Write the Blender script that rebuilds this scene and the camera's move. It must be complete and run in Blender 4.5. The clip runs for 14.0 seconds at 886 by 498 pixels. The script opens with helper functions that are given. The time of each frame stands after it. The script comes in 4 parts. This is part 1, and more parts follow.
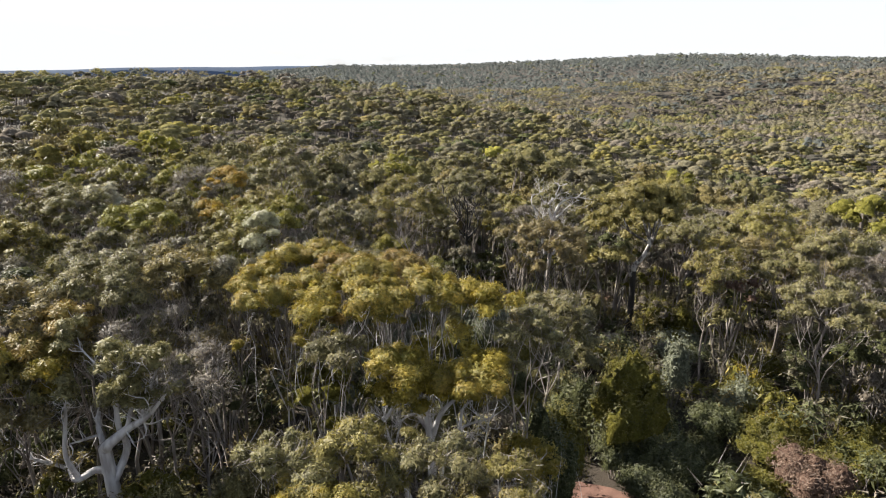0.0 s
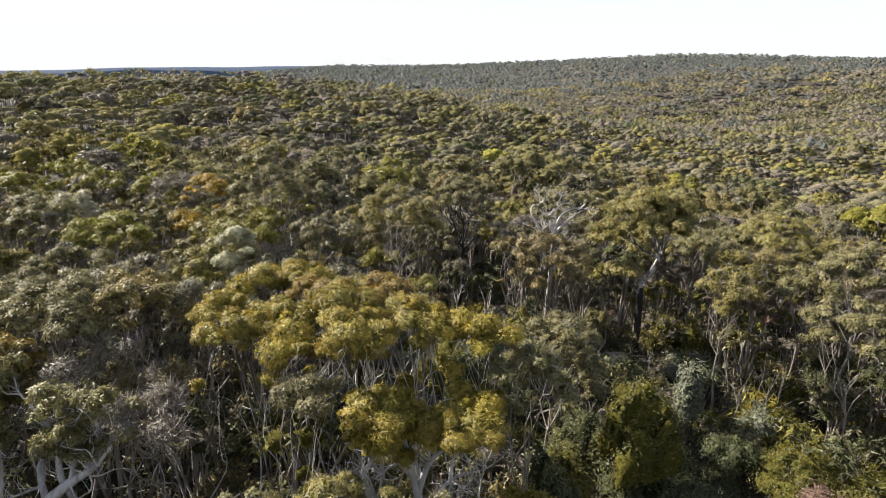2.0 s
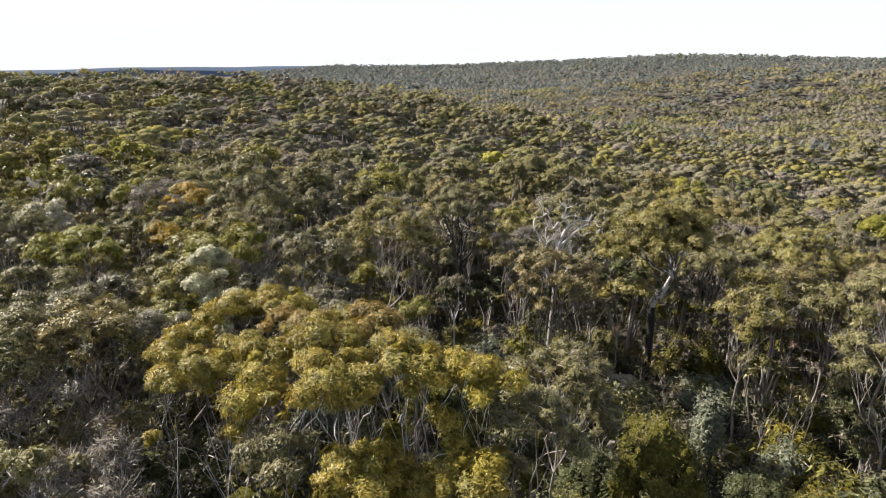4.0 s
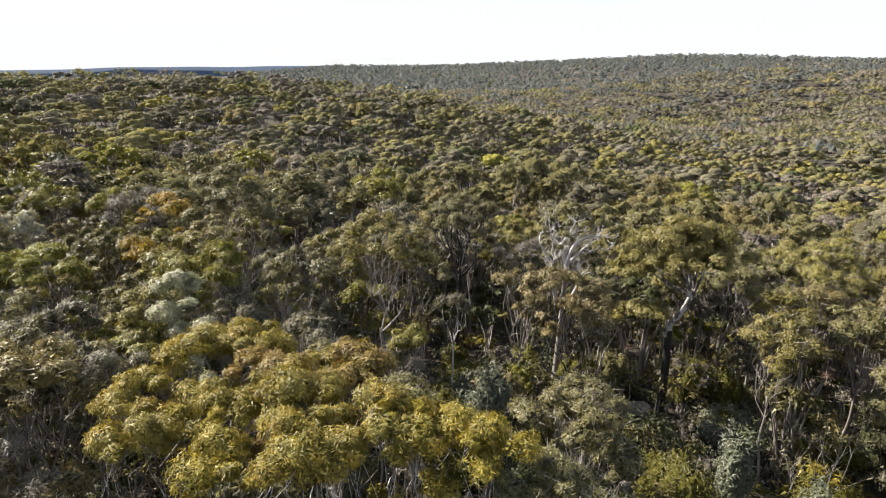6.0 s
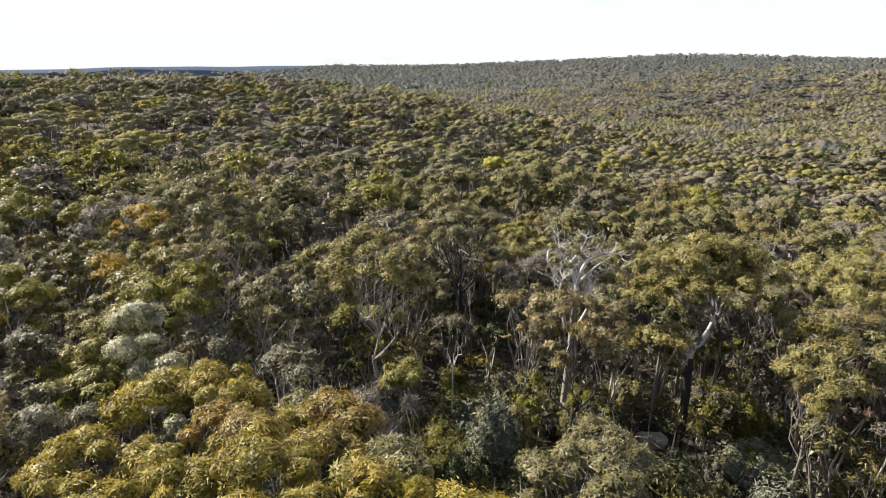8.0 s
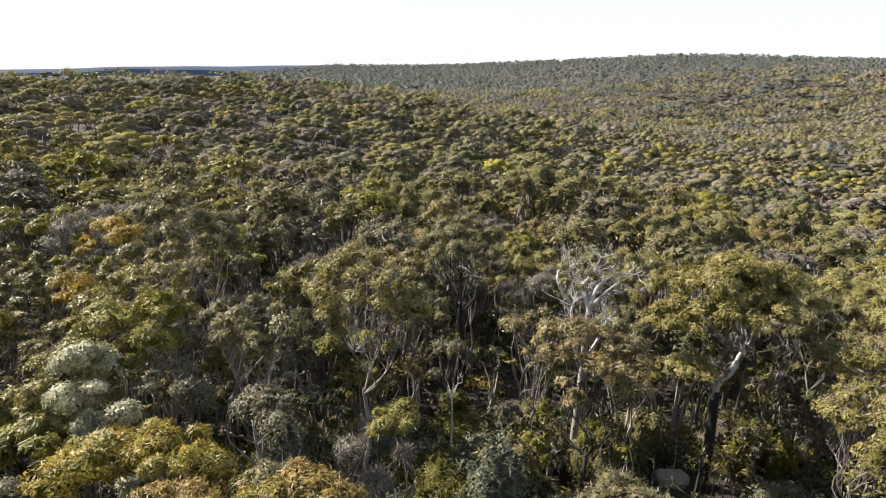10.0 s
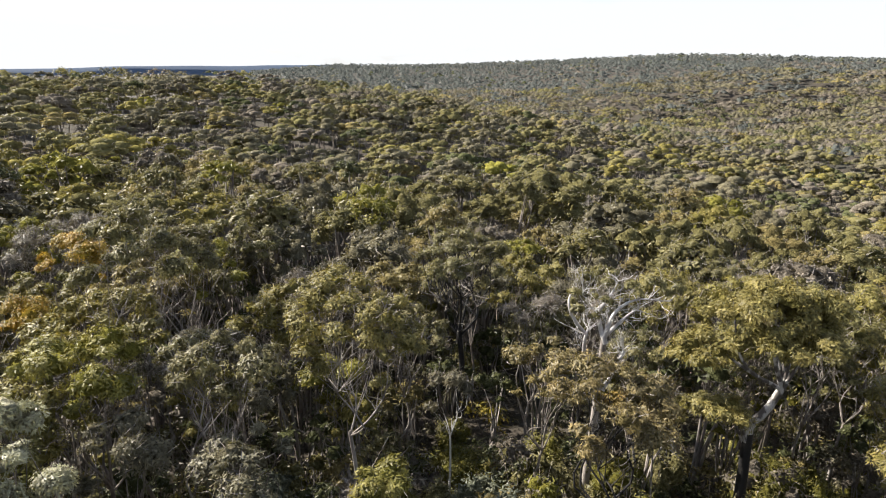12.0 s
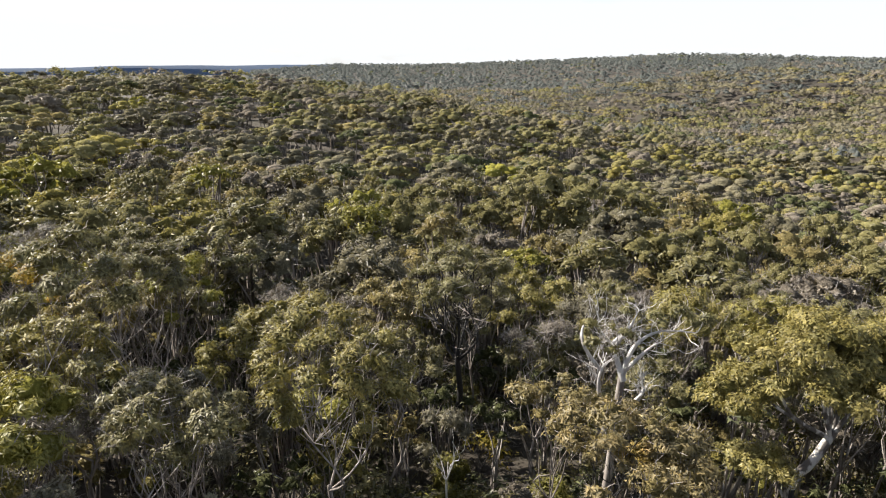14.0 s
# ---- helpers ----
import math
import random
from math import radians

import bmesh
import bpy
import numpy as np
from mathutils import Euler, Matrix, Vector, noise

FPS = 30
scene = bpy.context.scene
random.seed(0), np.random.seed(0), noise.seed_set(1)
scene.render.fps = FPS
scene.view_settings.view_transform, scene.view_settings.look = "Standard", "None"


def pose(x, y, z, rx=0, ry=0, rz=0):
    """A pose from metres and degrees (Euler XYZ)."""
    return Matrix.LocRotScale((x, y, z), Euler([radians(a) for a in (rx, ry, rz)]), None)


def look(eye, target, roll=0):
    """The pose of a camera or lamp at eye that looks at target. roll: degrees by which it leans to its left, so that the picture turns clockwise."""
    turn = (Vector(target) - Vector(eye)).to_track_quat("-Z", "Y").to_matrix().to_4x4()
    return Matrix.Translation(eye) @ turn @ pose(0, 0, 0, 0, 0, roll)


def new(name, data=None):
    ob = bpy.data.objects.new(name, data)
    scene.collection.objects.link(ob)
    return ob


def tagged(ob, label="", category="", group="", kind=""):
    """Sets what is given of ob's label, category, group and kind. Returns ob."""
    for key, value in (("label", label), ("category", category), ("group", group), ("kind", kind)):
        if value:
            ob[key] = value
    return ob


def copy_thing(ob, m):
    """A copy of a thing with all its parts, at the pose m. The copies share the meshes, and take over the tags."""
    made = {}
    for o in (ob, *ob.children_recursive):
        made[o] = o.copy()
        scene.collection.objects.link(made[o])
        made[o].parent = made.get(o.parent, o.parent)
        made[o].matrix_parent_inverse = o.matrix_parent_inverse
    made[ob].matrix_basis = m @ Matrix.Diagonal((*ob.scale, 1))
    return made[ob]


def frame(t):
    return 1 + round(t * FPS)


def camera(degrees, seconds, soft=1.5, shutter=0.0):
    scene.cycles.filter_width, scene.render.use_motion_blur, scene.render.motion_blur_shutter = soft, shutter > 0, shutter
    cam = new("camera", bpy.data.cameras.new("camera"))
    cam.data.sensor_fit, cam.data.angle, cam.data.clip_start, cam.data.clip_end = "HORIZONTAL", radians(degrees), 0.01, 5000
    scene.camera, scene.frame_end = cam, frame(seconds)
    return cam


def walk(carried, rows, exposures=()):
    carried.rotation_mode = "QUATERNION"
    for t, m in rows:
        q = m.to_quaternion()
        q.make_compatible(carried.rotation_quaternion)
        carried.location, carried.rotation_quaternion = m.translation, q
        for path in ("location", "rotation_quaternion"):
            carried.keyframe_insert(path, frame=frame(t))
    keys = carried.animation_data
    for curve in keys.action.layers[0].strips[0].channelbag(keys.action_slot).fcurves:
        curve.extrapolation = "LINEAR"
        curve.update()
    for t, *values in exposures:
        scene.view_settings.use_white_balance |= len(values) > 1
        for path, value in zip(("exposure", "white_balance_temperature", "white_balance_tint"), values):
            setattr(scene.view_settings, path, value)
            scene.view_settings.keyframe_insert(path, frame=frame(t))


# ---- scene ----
cam = camera(70.5, 14.0, soft=1.1)
# seconds, eye, point looked at 100 m ahead, roll
PATH = [
    (0.00, (0.608, 0.438, 14.622), (-2.004, 100.438, -14.209), 0.17),
    (1.00, (0.749, 1.644, 14.652), (-1.803, 101.644, -14.170), 0.18),
    (2.00, (0.846, 2.852, 14.688), (-1.653, 102.852, -14.129), 0.19),
    (3.00, (0.908, 4.061, 14.727), (-1.545, 104.061, -14.087), 0.20),
    (4.25, (0.948, 5.580, 14.778), (-1.459, 105.580, -14.037), 0.22),
    (5.50, (0.959, 7.109, 14.829), (-1.413, 107.109, -13.993), 0.23),
    (6.75, (0.953, 8.650, 14.874), (-1.395, 108.650, -13.957), 0.25),
    (8.00, (0.941, 10.207, 14.912), (-1.394, 110.207, -13.935), 0.26),
    (9.25, (0.933, 11.784, 14.938), (-1.400, 111.784, -13.928), 0.28),
    (10.50, (0.938, 13.383, 14.949), (-1.405, 113.383, -13.942), 0.29),
    (11.50, (0.955, 14.680, 14.944), (-1.404, 114.680, -13.969), 0.31),
    (12.50, (0.987, 15.994, 14.926), (-1.396, 115.994, -14.013), 0.32),
    (14.00, (1.067, 18.003, 14.869), (-1.364, 118.003, -14.115), 0.34),
]
walk(cam, [(t, look(eye, aim, roll)) for t, eye, aim, roll in PATH])

# ---- light ----
SUN_ELEVATION, SUN_AZIMUTH = radians(40), radians(-67)   # azimuth from +y towards +x
world = bpy.data.worlds.new("sky_world")
scene.world = world
world.use_nodes = True
wn, wl = world.node_tree.nodes, world.node_tree.links
wn.clear()
sky = wn.new("ShaderNodeTexSky")
sky.sky_type, sky.sun_disc = "NISHITA", False
sky.sun_elevation, sky.sun_rotation = SUN_ELEVATION, SUN_AZIMUTH
sky.air_density, sky.dust_density, sky.ozone_density = 1.0, 1.6, 1.0
place = wn.new("ShaderNodeTexCoord")
stretch = wn.new("ShaderNodeMapping")
stretch.inputs["Scale"].default_value = (2.2, 2.2, 9.0)
stretch.inputs["Location"].default_value = (0.35, 0.1, 0.2)
cloud = wn.new("ShaderNodeTexNoise")
cloud.inputs["Scale"].default_value, cloud.inputs["Detail"].default_value = 1.6, 6
ramp = wn.new("ShaderNodeValToRGB")
ramp.color_ramp.elements[0].position, ramp.color_ramp.elements[1].position = 0.23, 0.44
mixed = wn.new("ShaderNodeMix")
mixed.data_type = "RGBA"
mixed.inputs["B"].default_value = (4.55, 4.64, 4.73, 1)
back = wn.new("ShaderNodeBackground")
back.inputs["Strength"].default_value = 0.077
out = wn.new("ShaderNodeOutputWorld")
wl.new(place.outputs["Generated"], stretch.inputs["Vector"])
wl.new(stretch.outputs["Vector"], cloud.inputs["Vector"])
wl.new(cloud.outputs["Fac"], ramp.inputs["Fac"])
apart = wn.new("ShaderNodeSeparateXYZ")
wl.new(place.outputs["Generated"], apart.inputs[0])
thin = wn.new("ShaderNodeMapRange")   # cloud thins out overhead
thin.inputs["From Min"].default_value, thin.inputs["From Max"].default_value = 0.05, 0.7
thin.inputs["To Min"].default_value, thin.inputs["To Max"].default_value = 1.0, 0.2
wl.new(apart.outputs["Z"], thin.inputs["Value"])
cover = wn.new("ShaderNodeMath")
cover.operation = "MULTIPLY"
wl.new(ramp.outputs["Color"], cover.inputs[0])
wl.new(thin.outputs["Result"], cover.inputs[1])
wl.new(cover.outputs[0], mixed.inputs["Factor"])
wl.new(sky.outputs["Color"], mixed.inputs["A"])
wl.new(mixed.outputs["Result"], back.inputs["Color"])
wl.new(back.outputs["Background"], out.inputs["Surface"])

sun = new("sun", bpy.data.lights.new("sun", "SUN"))
sun.data.energy, sun.data.angle, sun.data.color = 5.0, radians(0.53), (1.0, 0.93, 0.82)
ce = math.cos(SUN_ELEVATION)
sun_from = Vector((ce * math.sin(SUN_AZIMUTH), ce * math.cos(SUN_AZIMUTH), math.sin(SUN_ELEVATION)))
sun.matrix_world = look(sun_from * 100, (0, 0, 0))
scene.view_settings.exposure = 1.5


# ---- materials ----
def material(name):
    mat = bpy.data.materials.new(name)
    mat.use_nodes = True
    nodes, links = mat.node_tree.nodes, mat.node_tree.links
    return mat, nodes, links, nodes["Principled BSDF"], nodes["Material Output"]


def math_node(nodes, links, op, a, b):
    n = nodes.new("ShaderNodeMath")
    n.operation = op
    for socket, value in zip(n.inputs, (a, b)):
        if isinstance(value, (int, float)):
            socket.default_value = value
        else:
            links.new(value, socket)
    return n.outputs[0]


def mix_colour(nodes, links, fac, a, b, blend="MIX"):
    n = nodes.new("ShaderNodeMix")
    n.data_type, n.blend_type = "RGBA", blend
    for key, value in (("Factor", fac), ("A", a), ("B", b)):
        if isinstance(value, (int, float)):
            n.inputs[key].default_value = value
        elif isinstance(value, tuple):
            n.inputs[key].default_value = (*value, 1)
        else:
            links.new(value, n.inputs[key])
    return n.outputs["Result"]


def noise_node(nodes, links, scale, detail=3.0, coords="Object", rough=0.55):
    where = nodes.new("ShaderNodeTexCoord")
    n = nodes.new("ShaderNodeTexNoise")
    n.inputs["Scale"].default_value, n.inputs["Detail"].default_value = scale, detail
    n.inputs["Roughness"].default_value = rough
    links.new(where.outputs[coords], n.inputs["Vector"])
    return n.outputs["Fac"]


def foliage(name, base, other, through_light=0.22, rough=0.5, odd=0.25, spread=0.4, span=1.0):
    """Leaves: two leaf colours mixed leaf by leaf, patches some metres wide, a soft gloss, light through the blade."""
    mat, nodes, links, bsdf, output = material(name)
    geo, info = nodes.new("ShaderNodeNewGeometry"), nodes.new("ShaderNodeObjectInfo")
    leaf = geo.outputs["Random Per Island"]
    patch = noise_node(nodes, links, 0.9 / span, 2.0)
    pick = math_node(nodes, links, "ADD", math_node(nodes, links, "MULTIPLY", leaf, 0.38),
                     math_node(nodes, links, "MULTIPLY", patch, 0.95))
    pick = math_node(nodes, links, "ADD", pick, math_node(nodes, links, "MULTIPLY", info.outputs["Random"], 0.3))
    step = nodes.new("ShaderNodeMapRange")
    step.inputs["From Min"].default_value, step.inputs["From Max"].default_value = 0.90 - odd, 1.18 - odd
    links.new(pick, step.inputs["Value"])
    colour = mix_colour(nodes, links, step.outputs["Result"], base, other)
    value = math_node(nodes, links, "ADD", math_node(nodes, links, "MULTIPLY", leaf, spread), 1 - spread / 2)
    fine = noise_node(nodes, links, 3.4 / span, 3.0, rough=0.6)
    grain = nodes.new("ShaderNodeMapRange")
    grain.inputs["From Min"].default_value, grain.inputs["From Max"].default_value = 0.34, 0.64
    grain.inputs["To Min"].default_value, grain.inputs["To Max"].default_value = 0.62, 1.32
    links.new(fine, grain.inputs["Value"])
    value = math_node(nodes, links, "MULTIPLY", value, grain.outputs["Result"])
    relief = nodes.new("ShaderNodeBump")
    relief.inputs["Strength"].default_value, relief.inputs["Distance"].default_value = 0.35, 0.05
    links.new(fine, relief.inputs["Height"])
    links.new(relief.outputs[0], bsdf.inputs["Normal"])
    hue = nodes.new("ShaderNodeHueSaturation")
    links.new(colour, hue.inputs["Color"])
    links.new(value, hue.inputs["Value"])
    links.new(math_node(nodes, links, "ADD", math_node(nodes, links, "MULTIPLY", info.outputs["Random"], 0.02), 0.49),
              hue.inputs["Hue"])
    links.new(hue.outputs["Color"], bsdf.inputs["Base Color"])
    bsdf.inputs["Roughness"].default_value = rough
    bsdf.inputs["Specular IOR Level"].default_value = 0.28
    glow = nodes.new("ShaderNodeBsdfTranslucent")
    warm = mix_colour(nodes, links, 1.0, hue.outputs["Color"], (1.0, 0.95, 0.52), "MULTIPLY")
    links.new(warm, glow.inputs["Color"])
    both = nodes.new("ShaderNodeMixShader")
    both.inputs[0].default_value = through_light
    links.new(bsdf.outputs[0], both.inputs[1])
    links.new(glow.outputs[0], both.inputs[2])
    links.new(both.outputs[0], output.inputs["Surface"])
    return mat


def bark(name, pale, dark, streak=(6, 6, 1.2), rough=0.8, low=0.42, high=0.62, bump=0.4):
    """Bark: patches of two tones drawn out along the stem, fine cracks as relief."""
    mat, nodes, links, bsdf, output = material(name)
    where, scaled = nodes.new("ShaderNodeTexCoord"), nodes.new("ShaderNodeMapping")
    scaled.inputs["Scale"].default_value = streak
    links.new(where.outputs["Object"], scaled.inputs["Vector"])
    blotch, fine = nodes.new("ShaderNodeTexNoise"), nodes.new("ShaderNodeTexNoise")
    blotch.inputs["Scale"].default_value, blotch.inputs["Detail"].default_value = 0.8, 5
    fine.inputs["Scale"].default_value, fine.inputs["Detail"].default_value = 5, 6
    links.new(scaled.outputs[0], blotch.inputs["Vector"])
    links.new(scaled.outputs[0], fine.inputs["Vector"])
    step = nodes.new("ShaderNodeMapRange")
    step.inputs["From Min"].default_value, step.inputs["From Max"].default_value = low, high
    links.new(blotch.outputs["Fac"], step.inputs["Value"])
    tone = mix_colour(nodes, links, step.outputs["Result"], pale, dark)
    tone = mix_colour(nodes, links, math_node(nodes, links, "MULTIPLY", fine.outputs["Fac"], 0.5), tone, dark)
    links.new(tone, bsdf.inputs["Base Color"])
    bsdf.inputs["Roughness"].default_value = rough
    relief = nodes.new("ShaderNodeBump")
    relief.inputs["Strength"].default_value, relief.inputs["Distance"].default_value = bump, 0.02
    links.new(fine.outputs["Fac"], relief.inputs["Height"])
    links.new(relief.outputs[0], bsdf.inputs["Normal"])
    return mat


def mass(base, other, span=1.0):
    """Dense twigs and leaves seen as a matte, deeply pitted mass."""
    mat, nodes, links, bsdf, output = material("dense_leafage")
    fine, coarse = noise_node(nodes, links, 9.0 / span, 4.0, rough=0.75), noise_node(nodes, links, 2.2 / span, 2.0)
    tone = mix_colour(nodes, links, coarse, base, other)
    pits = nodes.new("ShaderNodeMapRange")
    pits.inputs["From Min"].default_value, pits.inputs["From Max"].default_value = 0.40, 0.60
    pits.inputs["To Min"].default_value, pits.inputs["To Max"].default_value = 0.72, 1.18
    links.new(fine, pits.inputs["Value"])
    hue = nodes.new("ShaderNodeHueSaturation")
    links.new(tone, hue.inputs["Color"])
    links.new(pits.outputs["Result"], hue.inputs["Value"])
    links.new(hue.outputs["Color"], bsdf.inputs["Base Color"])
    bsdf.inputs["Roughness"].default_value, bsdf.inputs["Specular IOR Level"].default_value = 1.0, 0.0
    relief = nodes.new("ShaderNodeBump")
    relief.inputs["Strength"].default_value, relief.inputs["Distance"].default_value = 1.0, 0.25
    links.new(fine, relief.inputs["Height"])
    links.new(relief.outputs[0], bsdf.inputs["Normal"])
    return mat


MASS, CANOPY = {}, {}


def leaf_and_mass(name, base, other, *rest, **more):
    mat = foliage(name, base, other, *rest, **more)
    MASS[mat.name] = mass(base, other)
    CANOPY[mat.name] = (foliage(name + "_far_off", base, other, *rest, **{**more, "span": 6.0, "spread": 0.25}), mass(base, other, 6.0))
    return mat


LEAF = {
    "olive": leaf_and_mass("olive_leaves", (0.122, 0.115, 0.052), (0.168, 0.147, 0.064)),
    "yellow": leaf_and_mass("yellow_green_leaves", (0.176, 0.161, 0.036), (0.27, 0.200, 0.036), 0.26, odd=0.24, spread=0.35),
    "amber": leaf_and_mass("amber_tipped_leaves", (0.185, 0.150, 0.046), (0.245, 0.165, 0.05), 0.24),
    "golden": leaf_and_mass("golden_olive_leaves", (0.152, 0.138, 0.046), (0.205, 0.172, 0.054), 0.24),
    "green": leaf_and_mass("fresh_green_leaves", (0.150, 0.145, 0.034), (0.205, 0.186, 0.043), 0.24),
    "grey": leaf_and_mass("grey_green_leaves", (0.107, 0.098, 0.064), (0.148, 0.132, 0.086), 0.24),
    "silver": leaf_and_mass("silvery_leaves", (0.40, 0.38, 0.285), (0.29, 0.28, 0.18), 0.22, rough=0.42),
    "orange": leaf_and_mass("orange_tipped_leaves", (0.22, 0.175, 0.032), (0.30, 0.185, 0.03), 0.24),
    "tan": leaf_and_mass("tan_olive_leaves", (0.152, 0.130, 0.06), (0.222, 0.176, 0.074), 0.22),
    "dark": leaf_and_mass("dark_green_leaves", (0.06, 0.066, 0.034), (0.09, 0.095, 0.042), 0.22),
    "rust": leaf_and_mass("rusty_brown_twigs", (0.12, 0.078, 0.06), (0.16, 0.105, 0.08), 0.15),
    "needle": leaf_and_mass("mossy_green_needles", (0.085, 0.086, 0.022), (0.14, 0.122, 0.028), 0.22),
    "blue": leaf_and_mass("blue_grey_leaves", (0.118, 0.128, 0.09), (0.165, 0.172, 0.122), 0.22),
    "dry": leaf_and_mass("dry_grey_twigs", (0.120, 0.104, 0.085), (0.165, 0.142, 0.112), 0.18),
    # blue-grey haze of distance, put into the leaf colour
    "far": leaf_and_mass("far_haze_tinted_leaves", (0.076, 0.084, 0.078), (0.095, 0.100, 0.091), 0.1),
}
BARK = {
    "white": bark("white_gum_bark", (0.58, 0.565, 0.56), (0.31, 0.29, 0.285)),
    "pale": bark("pale_grey_bark", (0.33, 0.30, 0.275), (0.12, 0.10, 0.09)),
    "grey": bark("grey_brown_bark", (0.20, 0.175, 0.155), (0.075, 0.06, 0.052)),
    "mottled": bark("mottled_grey_white_bark", (0.46, 0.44, 0.42), (0.07, 0.06, 0.055), streak=(5, 5, 3), low=0.46, high=0.54),
    "black": bark("charred_black_bark", (0.014, 0.012, 0.0115), (0.007, 0.006, 0.006), bump=0.9),
}


def earth():
    mat, nodes, links, bsdf, output = material("forest_floor")
    big, mid, fine = (noise_node(nodes, links, s, d) for s, d in ((0.12, 4), (1.3, 6), (14, 6)))
    litter = mix_colour(nodes, links, mid, (0.026, 0.020, 0.013), (0.056, 0.041, 0.026))
    step = nodes.new("ShaderNodeMapRange")
    step.inputs["From Min"].default_value, step.inputs["From Max"].default_value = 0.45, 0.65
    links.new(big, step.inputs["Value"])
    moss = mix_colour(nodes, links, math_node(nodes, links, "MULTIPLY", step.outputs[0], 0.6), litter, (0.024, 0.028, 0.014))
    links.new(mix_colour(nodes, links, math_node(nodes, links, "MULTIPLY", fine, 0.6), moss, (0.03, 0.024, 0.02)), bsdf.inputs["Base Color"])
    bsdf.inputs["Roughness"].default_value = 0.95
    relief = nodes.new("ShaderNodeBump")
    relief.inputs["Strength"].default_value, relief.inputs["Distance"].default_value = 0.8, 0.08
    links.new(fine, relief.inputs["Height"])
    links.new(relief.outputs[0], bsdf.inputs["Normal"])
    return mat


def mineral(name, a, b, scale, bump):
    mat, nodes, links, bsdf, output = material(name)
    big, fine = noise_node(nodes, links, scale, 6), noise_node(nodes, links, scale * 9, 6)
    tone = mix_colour(nodes, links, big, a, b)
    links.new(mix_colour(nodes, links, math_node(nodes, links, "MULTIPLY", fine, 0.5), tone, tuple(v * 0.45 for v in a)), bsdf.inputs["Base Color"])
    bsdf.inputs["Roughness"].default_value = 0.9
    relief = nodes.new("ShaderNodeBump")
    relief.inputs["Strength"].default_value, relief.inputs["Distance"].default_value = bump, 0.03
    links.new(fine, relief.inputs["Height"])
    links.new(relief.outputs[0], bsdf.inputs["Normal"])
    return mat


EARTH = earth()
TRACK = mineral("red_earth", (0.13, 0.066, 0.048), (0.18, 0.10, 0.075), 1.2, 0.9)
STONE = mineral("weathered_sandstone", (0.42, 0.36, 0.30), (0.24, 0.21, 0.18), 2.5, 0.6)
# ridge colour holds the blue of the air in front of it
DISTANCE = mineral("haze_painted_ridge", (0.055, 0.09, 0.155), (0.065, 0.10, 0.165), 0.004, 0.0)


# ---- ground ----
def smooth(a, b, v):
    s = np.clip((v - a) / (b - a), 0, 1)
    return s * s * (3 - 2 * s)


def bell(x, y, cx, cy, sx, sy):
    return np.exp(-((x - cx) / sx) ** 2 - ((y - cy) / sy) ** 2)


def ground_z(x, y):
    """Height of the ground: a gentle near slope, a ridge to the left, a gully to the right, a long far hill."""
    x, y = np.asarray(x, float), np.asarray(y, float)
    d = np.hypot(x, y)
    near = (4.3 * bell(x, y, -100, 195, 75, 75) - 11.8 * bell(x, y, 75, 140, 60, 80) - 16.9 * bell(x, y, 100, 320, 90, 110)
            - 3.6 * bell(x, y, -10, 105, 45, 50) + 15.0 * bell(x, y, 190, 430, 95, 110) + 2.0 * bell(x, y, -48, 225, 62, 60)
            - 3.3 * bell(x, y, 60, 60, 50, 50) - 12.3 * bell(x, y, -20, 420, 140, 120) - 2.3 * bell(x, y, 170, 180, 80, 90)
            + 3.3 * bell(x, y, -120, 90, 80, 80) + 1.7 * bell(x, y, 10, 33, 9, 9))
    a = x / np.maximum(np.abs(y), 1)
    crest = -6 + 20 * smooth(-0.36, -0.16, a) + 19 * smooth(-0.1, 0.42, a) - 6 * smooth(0.42, 0.7, a) + 8 * np.exp(-((a - 0.31) / 0.15) ** 2)
    far = -16 + smooth(520, 1600, d) * (crest + 16) - smooth(1650, 2400, d) * (crest + 60)
    far = far + 5 * np.sin(x / 90 + y / 210) * smooth(600, 900, d) * (1 - smooth(1300, 1600, d))
    bank = x - 8.3 - 0.38 * (24.5 - y)
    near = near - 2.3 * smooth(-0.5, 0.5, bank) * (1 - smooth(0.8, 4.2, bank)) * np.exp(-((y - 21) / 4.2) ** 2)
    w = smooth(430, 640, d)
    roughness = 0.12 * np.sin(x * 0.9 + 1.3 * np.sin(y * 0.5)) * np.cos(y * 0.8 + x * 0.3) + 0.5 * np.sin(x / 11) * np.sin(y / 13 + 1)
    return near * (1 - w) + far * w + roughness * smooth(6, 30, d) * (1 - w) * 0.8


def mesh_from(name, verts, faces, mats, index=None, smooth_shade=False):
    """One mesh from an array of vertices and one of faces with the same number of corners."""
    me = bpy.data.meshes.new(name)
    verts, faces = np.asarray(verts, np.float32), np.asarray(faces, np.int32)
    n, k = faces.shape
    me.vertices.add(len(verts))
    me.vertices.foreach_set("co", verts.ravel())
    me.loops.add(n * k)
    me.loops.foreach_set("vertex_index", faces.ravel())
    me.polygons.add(n)
    me.polygons.foreach_set("loop_start", np.arange(0, n * k, k, dtype=np.int32))
    me.polygons.foreach_set("loop_total", np.full(n, k, np.int32))
    for mat in mats:
        me.materials.append(mat)
    if index is not None:
        me.polygons.foreach_set("material_index", np.asarray(index, np.int32))
    if smooth_shade:
        me.polygons.foreach_set("use_smooth", np.ones(n, bool))
    me.update(calc_edges=True)
    me.validate()
    return me


